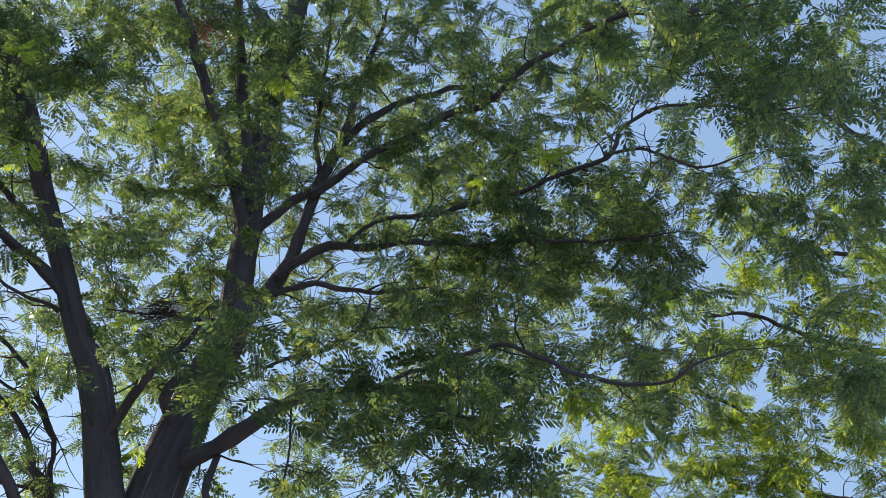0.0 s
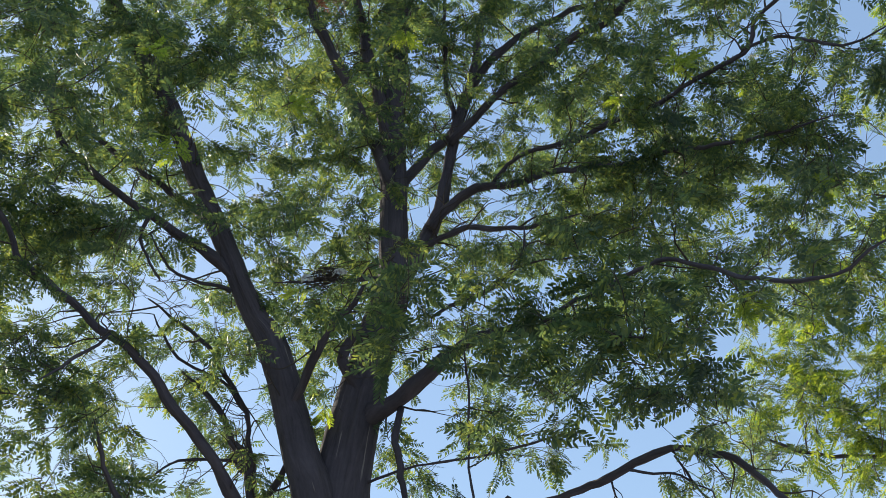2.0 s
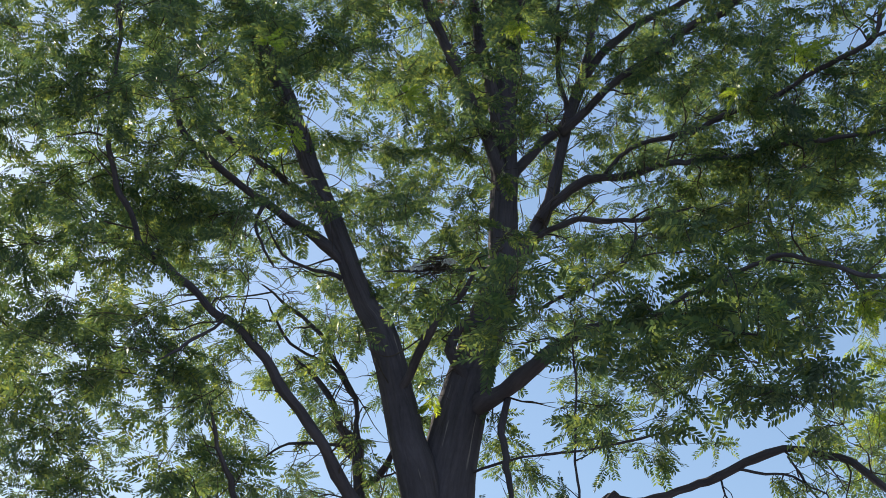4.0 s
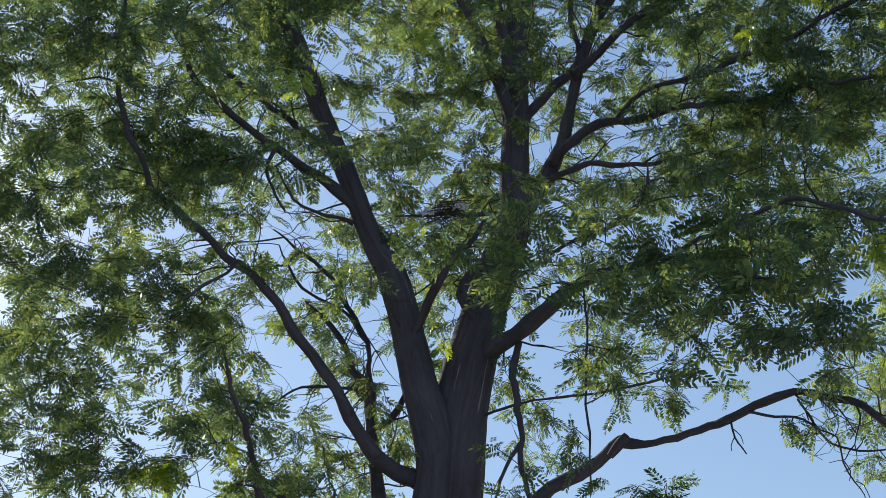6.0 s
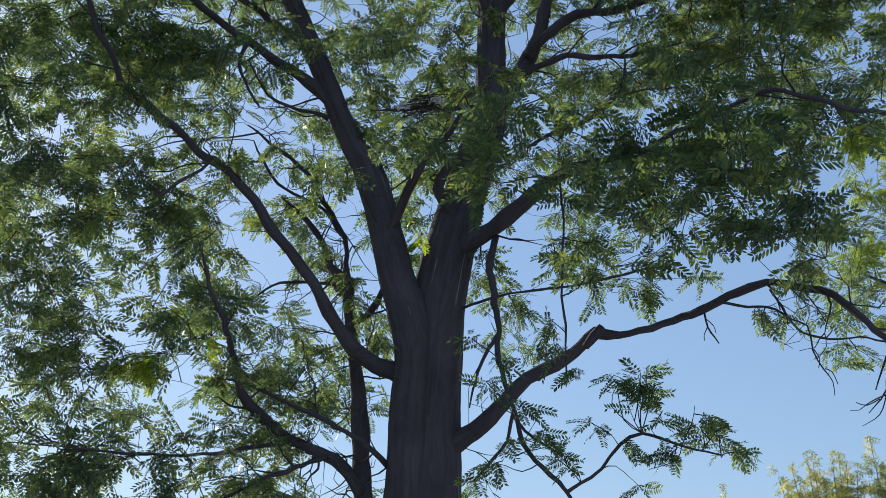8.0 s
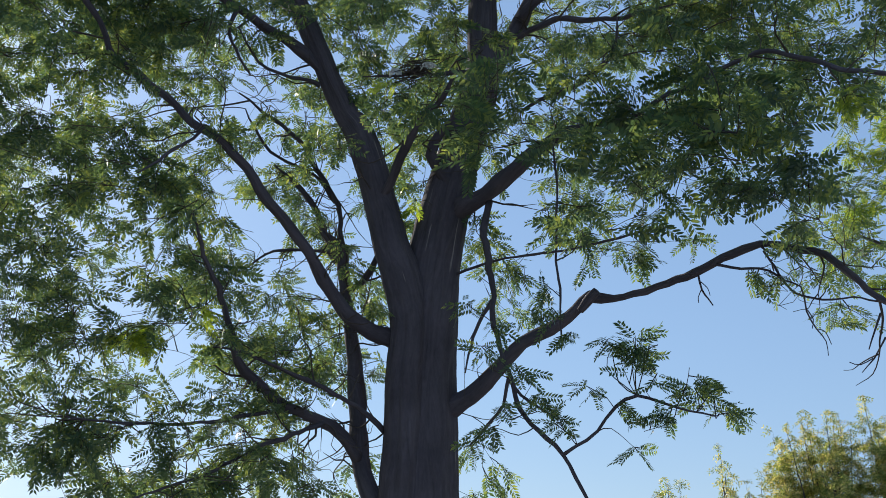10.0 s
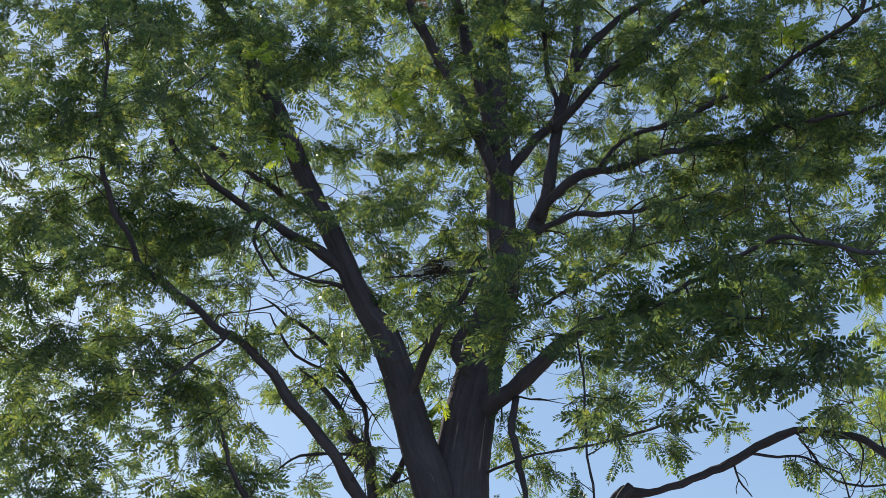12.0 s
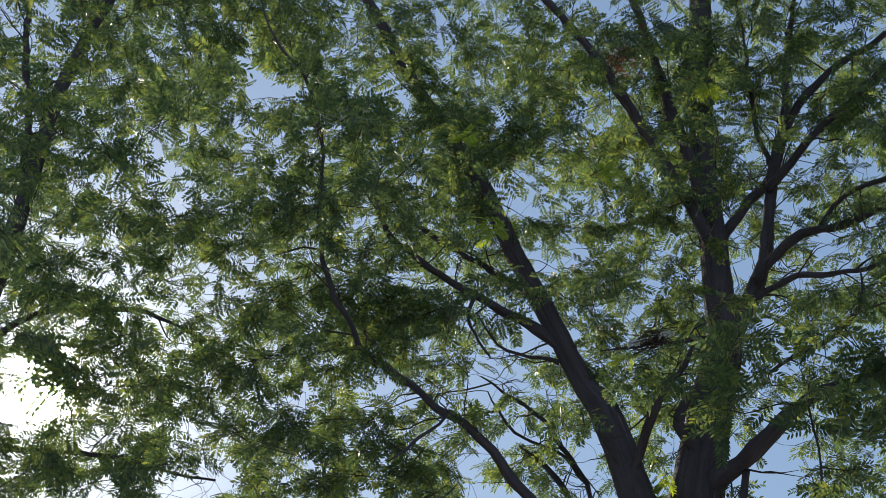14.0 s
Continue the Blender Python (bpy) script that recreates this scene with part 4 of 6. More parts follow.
FOLIAGE.append(([(-2.88, 4.26, 9.03, 0.34), (-2.48, 4.50, 3.11, 0.29), (-2.66, 4.73, 3.58, 0.27), (-2.72, 4.74, 4.31, 0.26), (-2.72, 4.65, 4.84, 0.33), (-2.95, 5.02, 5.64, 0.28), (-2.47, 4.35, 5.77, 0.31), (-3.12, 5.16, 7.09, 0.34), (-2.37, 4.27, 6.64, 0.32), (-2.67, 4.51, 7.82, 0.30), (-2.75, 4.81, 9.98, 0.28), (-2.22, 4.86, 4.84, 0.27), (-2.19, 4.46, 4.93, 0.25), (-2.26, 4.54, 5.57, 0.32), (-2.39, 4.97, 8.29, 0.32), (-2.22, 4.63, 9.20, 0.33)], 0.22, 0.65, False))
FOLIAGE.append(([(-1.98, 5.30, 4.58, 0.32), (-2.25, 5.50, 6.66, 0.29), (-2.18, 5.71, 7.47, 0.31), (-1.80, 4.37, 6.55, 0.24), (-1.63, 4.44, 7.18, 0.34), (-2.03, 5.07, 9.04, 0.34), (-1.83, 5.17, 4.46, 0.27), (-1.72, 5.37, 5.08, 0.34), (-1.74, 5.87, 5.83, 0.27), (-1.51, 5.13, 5.73, 0.33), (-1.55, 4.95, 6.60, 0.25), (-1.42, 4.83, 6.73, 0.32), (-1.50, 4.81, 8.23, 0.33), (-1.75, 5.19, 8.95, 0.31), (-1.41, 5.92, 4.49, 0.31), (-1.32, 5.40, 4.36, 0.28)], 0.22, 0.65, False))
FOLIAGE.append(([(-1.45, 5.28, 4.82, 0.26), (-1.48, 6.11, 5.96, 0.31), (-1.32, 5.29, 6.02, 0.26), (-1.25, 5.67, 7.35, 0.31), (-1.31, 4.75, 6.93, 0.30), (-1.34, 4.90, 7.67, 0.33), (-1.38, 5.02, 8.62, 0.31), (-0.83, 4.89, 4.16, 0.32), (-1.10, 5.40, 4.83, 0.33), (-0.86, 5.25, 5.76, 0.26), (-1.10, 5.98, 7.62, 0.29), (-1.09, 5.28, 7.17, 0.33), (-0.98, 4.65, 7.34, 0.25), (-1.02, 5.22, 9.58, 0.25), (-0.51, 6.28, 4.05, 0.25), (-0.76, 6.09, 4.39, 0.27)], 0.22, 0.65, False))
FOLIAGE.append(([(-0.87, 6.14, 5.26, 0.31), (-0.77, 5.81, 7.07, 0.31), (-0.48, 5.31, 7.20, 0.24), (-0.42, 4.89, 7.52, 0.31), (-0.62, 4.69, 8.01, 0.30), (-0.17, 6.04, 4.47, 0.31), (-0.17, 6.01, 5.10, 0.29), (-0.22, 5.14, 6.22, 0.29), (-0.23, 5.04, 6.82, 0.25), (-0.37, 5.32, 8.16, 0.32), (-0.15, 5.02, 9.19, 0.28), (0.14, 5.71, 4.26, 0.29), (0.12, 5.72, 4.65, 0.33), (0.26, 5.90, 5.13, 0.26), (0.15, 5.92, 5.82, 0.25), (0.02, 5.77, 6.13, 0.26)], 0.22, 0.65, False))
FOLIAGE.append(([(0.16, 5.50, 7.02, 0.26), (0.15, 4.78, 6.68, 0.31), (0.09, 5.28, 8.55, 0.33), (0.27, 4.70, 7.88, 0.33), (0.62, 5.76, 3.49, 0.31), (0.37, 4.97, 4.37, 0.33), (0.41, 5.76, 5.08, 0.24), (0.34, 5.04, 5.97, 0.31), (0.58, 5.65, 6.79, 0.31), (0.36, 4.79, 6.61, 0.29), (0.49, 5.34, 8.47, 0.30), (0.49, 5.01, 8.38, 0.32), (0.85, 4.95, 4.35, 0.34), (1.07, 5.71, 5.17, 0.27), (0.87, 6.18, 5.76, 0.33), (0.88, 5.50, 6.22, 0.31)], 0.22, 0.65, False))
FOLIAGE.append(([(0.70, 5.10, 6.59, 0.30), (0.81, 4.71, 6.97, 0.32), (0.86, 5.51, 8.54, 0.25), (0.79, 4.93, 8.54, 0.33), (1.08, 5.11, 3.97, 0.32), (1.39, 5.54, 4.71, 0.25), (1.43, 5.53, 4.91, 0.34), (1.25, 5.71, 5.74, 0.30), (1.27, 5.96, 7.45, 0.30), (1.38, 5.29, 7.31, 0.27), (1.11, 5.31, 8.00, 0.26), (1.12, 4.47, 7.90, 0.30), (1.72, 5.22, 4.15, 0.31), (1.55, 5.13, 4.43, 0.29), (1.63, 5.52, 5.33, 0.30), (1.64, 5.16, 6.87, 0.26)], 0.22, 0.65, False))
FOLIAGE.append(([(1.51, 4.44, 6.72, 0.30), (1.35, 4.69, 7.94, 0.28), (1.48, 5.28, 9.12, 0.28), (1.96, 5.39, 3.51, 0.31), (2.21, 5.69, 4.13, 0.28), (1.84, 4.74, 4.42, 0.29), (1.85, 4.88, 4.86, 0.26), (2.08, 5.06, 6.21, 0.32), (2.26, 5.81, 7.67, 0.25), (1.85, 4.58, 7.20, 0.24), (1.79, 4.33, 7.18, 0.29), (1.74, 4.37, 8.67, 0.33), (2.24, 5.24, 3.62, 0.29), (2.20, 4.87, 3.95, 0.31), (2.29, 5.34, 4.57, 0.29), (2.44, 5.70, 5.38, 0.29)], 0.22, 0.65, False))
FOLIAGE.append(([(2.72, 5.65, 5.99, 0.29), (2.65, 5.43, 6.62, 0.28), (2.74, 5.51, 7.75, 0.33), (2.24, 4.94, 7.32, 0.30), (1.98, 4.22, 7.00, 0.29), (2.00, 4.50, 8.71, 0.32)], 0.22, 0.65, False))
FOLIAGE.append(([(-6.12, 3.65, 3.60, 0.37), (-5.84, 3.80, 4.10, 0.38), (-6.10, 3.55, 4.42, 0.31), (-5.45, 3.28, 4.54, 0.45), (-5.30, 3.49, 5.24, 0.35), (-5.83, 3.45, 6.28, 0.32), (-5.93, 3.51, 7.01, 0.38), (-5.39, 3.36, 6.75, 0.43), (-6.34, 4.12, 8.59, 0.43), (-4.82, 3.13, 7.91, 0.37), (-5.23, 3.13, 9.55, 0.35), (-4.80, 2.95, 10.07, 0.31), (-5.20, 3.48, 11.69, 0.41), (-4.91, 3.12, 12.54, 0.33), (-6.06, 4.09, 4.22, 0.36), (-6.09, 4.46, 4.90, 0.36)], 0.2, 0.36, False))
FOLIAGE.append(([(-5.93, 4.51, 5.25, 0.37), (-5.35, 3.71, 5.47, 0.31), (-5.93, 4.40, 6.39, 0.31), (-5.35, 3.73, 6.39, 0.31), (-5.80, 4.38, 8.13, 0.37), (-5.77, 4.39, 8.57, 0.30), (-5.06, 3.79, 8.74, 0.36), (-5.09, 3.73, 11.04, 0.40), (-5.47, 3.96, 12.13, 0.44), (-5.08, 3.44, 12.37, 0.32), (-5.38, 4.48, 3.30, 0.35), (-5.14, 4.04, 3.65, 0.36), (-5.58, 4.58, 4.31, 0.43), (-5.27, 4.46, 4.68, 0.31), (-5.22, 4.08, 5.45, 0.40), (-5.31, 4.08, 5.89, 0.44)], 0.2, 0.36, False))
FOLIAGE.append(([(-5.84, 4.76, 7.23, 0.31), (-5.85, 4.78, 8.18, 0.35), (-4.94, 4.04, 7.77, 0.42), (-4.84, 4.11, 9.70, 0.30), (-5.12, 4.14, 11.85, 0.41), (-5.31, 4.91, 3.53, 0.43), (-5.22, 4.91, 4.14, 0.43), (-5.44, 5.15, 4.52, 0.36), (-5.46, 5.27, 5.54, 0.30), (-4.69, 4.60, 6.61, 0.35), (-5.47, 5.18, 7.78, 0.35), (-5.17, 5.00, 8.20, 0.33), (-4.58, 4.12, 8.20, 0.37), (-4.40, 3.97, 8.62, 0.33), (-4.86, 4.24, 11.06, 0.30), (-4.43, 3.87, 11.24, 0.30)], 0.2, 0.36, False))
FOLIAGE.append(([(-5.01, 4.41, 13.69, 0.36), (-4.73, 5.15, 3.63, 0.31), (-4.58, 4.75, 3.84, 0.42), (-4.80, 5.24, 5.67, 0.37), (-4.71, 4.85, 5.85, 0.34), (-4.29, 4.73, 6.08, 0.38), (-4.49, 4.53, 6.83, 0.31), (-4.43, 4.76, 7.96, 0.32), (-4.06, 4.45, 8.77, 0.38), (-4.08, 4.11, 9.99, 0.43), (-4.38, 4.84, 12.41, 0.44), (-4.51, 4.99, 15.09, 0.44), (-4.73, 5.29, 3.43, 0.39), (-4.77, 5.80, 3.95, 0.38), (-4.61, 5.29, 4.73, 0.42), (-4.00, 5.01, 4.63, 0.36)], 0.2, 0.36, False))
FOLIAGE.append(([(-4.09, 4.83, 5.76, 0.40), (-4.62, 5.23, 7.08, 0.43), (-4.53, 5.14, 7.20, 0.40), (-4.18, 5.14, 8.08, 0.36), (-3.96, 4.71, 8.09, 0.31), (-4.14, 4.98, 9.92, 0.45), (-4.08, 4.80, 9.90, 0.39), (-3.99, 4.68, 13.66, 0.36), (-4.37, 6.00, 3.69, 0.41), (-4.39, 5.85, 3.94, 0.42), (-4.54, 5.92, 4.84, 0.31), (-4.33, 5.98, 4.97, 0.34), (-3.97, 5.24, 5.15, 0.37), (-4.09, 5.35, 6.09, 0.40), (-3.88, 5.06, 6.12, 0.40), (-4.38, 5.65, 7.94, 0.30)], 0.2, 0.36, False))
FOLIAGE.append(([(-4.09, 5.62, 8.22, 0.44), (-3.53, 4.87, 8.25, 0.41), (-3.90, 5.26, 9.70, 0.30), (-3.75, 5.06, 10.14, 0.31), (-3.69, 5.75, 3.25, 0.41), (-3.90, 5.81, 4.05, 0.31), (-3.52, 5.54, 4.09, 0.39), (-3.41, 5.31, 4.73, 0.35), (-3.80, 6.25, 5.64, 0.31), (-3.67, 6.02, 6.35, 0.33), (-4.12, 6.04, 7.37, 0.41), (-3.64, 5.68, 7.06, 0.40), (-3.22, 5.12, 9.02, 0.43), (-3.33, 5.31, 10.57, 0.35), (-3.16, 4.89, 10.74, 0.44), (-3.70, 5.51, 13.16, 0.35)], 0.2, 0.36, False))
FOLIAGE.append(([(-3.46, 5.95, 3.51, 0.41), (-3.24, 5.82, 3.78, 0.39), (-3.21, 5.91, 4.34, 0.43), (-3.37, 6.34, 4.88, 0.42), (-3.56, 6.54, 6.08, 0.34), (-3.76, 6.57, 6.43, 0.33), (-3.20, 5.83, 6.39, 0.42), (-3.53, 6.54, 8.12, 0.43), (-3.33, 6.40, 8.52, 0.38), (-2.85, 5.23, 8.02, 0.32), (-2.86, 5.22, 9.56, 0.37), (-2.83, 4.99, 10.72, 0.35), (-2.98, 5.61, 14.35, 0.35), (-2.78, 6.15, 3.24, 0.44), (-2.83, 6.03, 3.99, 0.42), (-3.00, 5.79, 4.18, 0.35)], 0.2, 0.36, False))
FOLIAGE.append(([(-3.29, 6.56, 4.88, 0.33), (-3.17, 6.69, 5.81, 0.43), (-2.90, 5.74, 5.92, 0.44), (-3.04, 6.10, 6.48, 0.42), (-2.77, 6.01, 7.36, 0.35), (-3.31, 6.84, 9.23, 0.31), (-2.61, 5.88, 8.97, 0.42), (-2.85, 6.06, 10.40, 0.31), (-2.71, 5.64, 10.90, 0.32), (-2.42, 5.24, 10.32, 0.40), (-2.80, 5.45, 13.85, 0.39), (-2.53, 6.39, 3.39, 0.41), (-2.55, 6.08, 3.94, 0.31), (-2.40, 6.40, 4.22, 0.35), (-2.72, 6.45, 4.90, 0.32), (-2.39, 5.94, 4.97, 0.33)], 0.2, 0.36, False))
FOLIAGE.append(([(-2.84, 6.82, 6.26, 0.40), (-2.41, 6.26, 6.71, 0.39), (-2.62, 6.79, 7.78, 0.39), (-2.94, 6.98, 9.02, 0.38), (-2.08, 5.54, 7.72, 0.41), (-2.47, 6.16, 9.54, 0.40), (-2.32, 5.36, 9.60, 0.38), (-2.45, 6.06, 12.22, 0.34), (-2.24, 5.47, 12.94, 0.40), (-2.34, 6.37, 3.32, 0.33), (-2.04, 6.82, 4.21, 0.43), (-1.98, 6.06, 4.39, 0.35), (-2.22, 6.49, 4.83, 0.31), (-1.89, 6.26, 5.14, 0.35), (-2.17, 6.15, 6.00, 0.39), (-1.94, 6.11, 6.47, 0.44)], 0.2, 0.36, False))
FOLIAGE.append(([(-2.24, 6.72, 7.86, 0.33), (-1.88, 6.07, 7.67, 0.32), (-1.89, 5.78, 8.34, 0.44), (-1.78, 5.54, 8.52, 0.32), (-2.12, 5.89, 10.27, 0.42), (-2.21, 6.11, 12.43, 0.45), (-1.98, 5.65, 12.52, 0.32), (-1.85, 6.60, 5.07, 0.42), (-1.61, 6.55, 5.33, 0.44), (-2.01, 7.04, 6.27, 0.41), (-1.66, 6.20, 6.66, 0.34), (-1.59, 6.72, 7.78, 0.42), (-1.76, 6.40, 7.75, 0.42), (-1.61, 6.15, 8.90, 0.38), (-1.66, 6.29, 9.62, 0.32), (-1.62, 5.98, 10.88, 0.36)], 0.2, 0.36, False))
FOLIAGE.append(([(-1.74, 6.24, 11.63, 0.31), (-1.29, 6.88, 4.73, 0.32), (-1.28, 6.59, 5.43, 0.41), (-1.12, 6.56, 5.97, 0.39), (-1.49, 6.53, 6.74, 0.41), (-1.41, 6.36, 7.18, 0.31), (-1.21, 6.87, 8.20, 0.42), (-1.37, 6.41, 8.90, 0.35), (-1.12, 6.26, 9.21, 0.43), (-1.14, 6.07, 9.97, 0.40), (-1.03, 6.09, 11.11, 0.34), (-1.38, 6.22, 13.07, 0.40), (-1.07, 7.47, 4.63, 0.34), (-1.03, 7.29, 4.99, 0.33), (-1.06, 7.36, 5.82, 0.34), (-0.85, 6.78, 6.08, 0.40)], 0.2, 0.36, False))
FOLIAGE.append(([(-0.91, 6.25, 6.08, 0.39), (-0.83, 6.45, 7.31, 0.40), (-0.91, 6.91, 8.57, 0.37), (-0.87, 5.58, 8.04, 0.37), (-0.84, 5.62, 9.56, 0.35), (-0.87, 6.06, 11.04, 0.40), (-0.74, 6.53, 13.89, 0.41), (-0.29, 7.57, 4.68, 0.31), (-0.46, 6.96, 5.15, 0.42), (-0.57, 7.31, 5.84, 0.39), (-0.63, 6.27, 5.78, 0.35), (-0.61, 6.49, 6.61, 0.41), (-0.70, 7.17, 7.46, 0.44), (-0.62, 6.16, 7.98, 0.39), (-0.38, 6.53, 10.10, 0.43), (-0.43, 6.52, 10.98, 0.35)], 0.2, 0.36, False))
FOLIAGE.append(([(-0.35, 5.70, 11.48, 0.33), (-0.48, 6.25, 13.69, 0.37), (0.02, 6.75, 4.51, 0.41), (-0.22, 6.70, 5.03, 0.37), (0.07, 7.41, 6.01, 0.36), (-0.20, 6.86, 6.09, 0.43), (0.05, 7.35, 7.18, 0.35), (-0.21, 6.56, 7.04, 0.41), (0.13, 6.88, 8.28, 0.32), (-0.02, 6.03, 7.87, 0.37), (-0.09, 5.69, 8.42, 0.35), (-0.05, 5.67, 9.40, 0.35), (0.06, 6.38, 11.80, 0.34), (-0.17, 6.38, 13.72, 0.43), (0.43, 6.37, 4.79, 0.30), (0.32, 6.90, 5.23, 0.31)], 0.2, 0.36, False))
FOLIAGE.append(([(0.43, 7.49, 6.55, 0.32), (0.51, 6.85, 6.77, 0.35), (0.48, 7.52, 8.34, 0.44), (0.24, 7.37, 8.27, 0.34), (0.31, 5.75, 8.25, 0.33), (0.46, 6.03, 8.73, 0.41), (0.49, 6.25, 10.41, 0.43), (0.46, 6.01, 11.25, 0.33), (0.49, 5.79, 12.60, 0.36), (0.68, 6.62, 5.03, 0.40), (0.64, 7.26, 5.43, 0.44), (0.81, 6.94, 5.89, 0.32), (0.62, 6.88, 6.74, 0.34), (0.64, 6.30, 6.67, 0.32), (1.07, 7.15, 8.14, 0.37), (0.65, 6.05, 8.63, 0.36)], 0.2, 0.36, False))
FOLIAGE.append(([(0.61, 6.25, 9.74, 0.38), (0.54, 5.84, 9.58, 0.31), (0.76, 6.69, 12.83, 0.34), (0.71, 6.21, 13.80, 0.37), (1.14, 6.20, 4.39, 0.41), (1.02, 6.41, 4.79, 0.31), (1.17, 6.89, 5.63, 0.33), (1.00, 6.59, 6.11, 0.43), (1.32, 7.30, 6.90, 0.43), (1.39, 7.33, 8.26, 0.40), (1.38, 7.23, 8.52, 0.38), (1.23, 5.88, 8.34, 0.31), (0.91, 5.67, 8.51, 0.44), (1.21, 6.03, 9.96, 0.39), (0.85, 5.56, 10.17, 0.43), (1.38, 6.44, 13.84, 0.42)], 0.2, 0.36, False))
FOLIAGE.append(([(1.72, 7.18, 4.40, 0.31), (1.64, 7.02, 5.53, 0.35), (1.65, 6.30, 6.07, 0.31), (1.74, 6.24, 6.14, 0.40), (1.64, 6.14, 6.94, 0.38), (1.39, 6.22, 7.39, 0.44), (1.27, 5.70, 7.93, 0.36), (1.67, 6.59, 9.67, 0.42), (1.19, 5.49, 9.05, 0.44), (1.60, 6.32, 12.69, 0.32), (1.70, 6.41, 13.91, 0.35)], 0.2, 0.36, False))
FOLIAGE.append(([(-4.34, 4.99, 2.78, 0.56), (-5.13, 6.11, 3.81, 0.54), (-4.63, 5.15, 3.80, 0.54), (-4.49, 5.05, 4.29, 0.43), (-4.45, 5.56, 5.60, 0.53), (-4.63, 5.41, 6.06, 0.51), (-4.85, 5.49, 6.85, 0.44), (-4.32, 5.03, 7.78, 0.42), (-4.29, 5.26, 8.17, 0.51), (-3.99, 4.51, 8.44, 0.54), (-4.30, 5.40, 11.89, 0.55), (-3.78, 4.72, 12.72, 0.45), (-4.12, 5.76, 2.72, 0.54), (-4.15, 5.62, 3.14, 0.48), (-4.20, 5.87, 4.01, 0.44), (-4.06, 5.51, 4.38, 0.50)], 0.21, 0.6, False))
FOLIAGE.append(([(-4.55, 5.99, 5.64, 0.43), (-4.20, 5.88, 6.00, 0.51), (-4.37, 6.25, 7.59, 0.44), (-3.88, 5.37, 7.27, 0.50), (-3.99, 5.47, 8.93, 0.49), (-3.87, 5.03, 9.51, 0.42), (-3.57, 4.58, 10.44, 0.43), (-3.97, 5.16, 13.29, 0.47), (-3.75, 5.97, 3.19, 0.47), (-4.24, 6.56, 4.24, 0.50), (-3.66, 5.52, 4.49, 0.49), (-3.95, 6.81, 5.80, 0.53), (-3.89, 6.10, 5.87, 0.52), (-4.09, 6.76, 8.56, 0.41), (-3.11, 4.82, 7.73, 0.43), (-3.19, 4.96, 8.78, 0.44)], 0.21, 0.6, False))
FOLIAGE.append(([(-3.59, 6.01, 11.48, 0.56), (-3.44, 5.79, 13.07, 0.47), (-3.51, 6.93, 6.23, 0.45), (-3.19, 5.83, 6.39, 0.47), (-3.50, 7.14, 8.52, 0.41), (-2.81, 5.17, 7.35, 0.52), (-3.06, 5.97, 9.80, 0.56), (-2.95, 5.40, 10.24, 0.45), (-2.97, 5.77, 12.12, 0.42), (-2.69, 6.99, 6.19, 0.46), (-2.69, 6.06, 7.04, 0.55), (-2.46, 6.11, 8.24, 0.42), (-2.13, 5.27, 8.68, 0.50), (-2.53, 6.02, 11.42, 0.55), (-2.24, 5.18, 11.25, 0.57), (-2.03, 6.61, 3.97, 0.45)], 0.21, 0.6, False))
FOLIAGE.append(([(-2.14, 7.19, 5.28, 0.54), (-2.03, 6.31, 5.69, 0.48), (-2.57, 7.54, 7.91, 0.56), (-1.88, 6.37, 7.15, 0.46), (-2.05, 5.51, 7.33, 0.51), (-1.90, 5.55, 8.46, 0.55), (-2.09, 6.31, 11.32, 0.55), (-2.10, 5.90, 12.23, 0.53), (-2.07, 7.40, 4.07, 0.53), (-2.01, 7.15, 4.71, 0.49), (-2.01, 7.30, 5.63, 0.50), (-1.40, 6.47, 5.78, 0.45), (-1.81, 7.74, 7.15, 0.52), (-1.48, 6.44, 7.12, 0.55), (-1.61, 6.48, 8.41, 0.47), (-1.47, 6.41, 9.18, 0.46)], 0.21, 0.6, False))
FOLIAGE.append(([(-1.60, 6.38, 11.55, 0.56), (-1.36, 6.31, 12.18, 0.54), (-1.03, 7.20, 4.53, 0.46), (-1.35, 6.69, 5.28, 0.42), (-1.06, 7.59, 6.09, 0.54), (-0.98, 7.22, 8.20, 0.50), (-1.03, 5.85, 7.90, 0.52), (-1.08, 5.76, 9.19, 0.41), (-1.03, 6.36, 10.31, 0.54), (-1.01, 5.70, 11.54, 0.46), (-0.61, 7.39, 4.57, 0.43), (-0.84, 6.92, 5.40, 0.43), (-0.43, 6.84, 6.83, 0.42), (-0.51, 5.97, 7.75, 0.51), (-0.70, 6.07, 8.97, 0.55), (-0.48, 5.58, 9.78, 0.54)], 0.21, 0.6, False))
FOLIAGE.append(([(-0.44, 6.77, 13.63, 0.56), (-0.31, 6.86, 4.62, 0.54), (-0.03, 7.21, 5.37, 0.57), (-0.24, 6.88, 6.17, 0.42), (-0.26, 7.76, 6.99, 0.44), (-0.06, 7.10, 7.62, 0.54), (-0.06, 5.80, 7.37, 0.41), (-0.00, 6.58, 9.96, 0.56), (0.10, 6.41, 10.85, 0.48), (0.00, 5.87, 11.37, 0.43), (0.71, 7.23, 3.95, 0.44), (0.39, 7.53, 5.59, 0.43), (0.59, 6.94, 5.66, 0.54), (0.26, 7.17, 6.76, 0.56), (0.72, 7.46, 7.91, 0.54), (0.36, 5.69, 7.31, 0.42)], 0.21, 0.6, False))
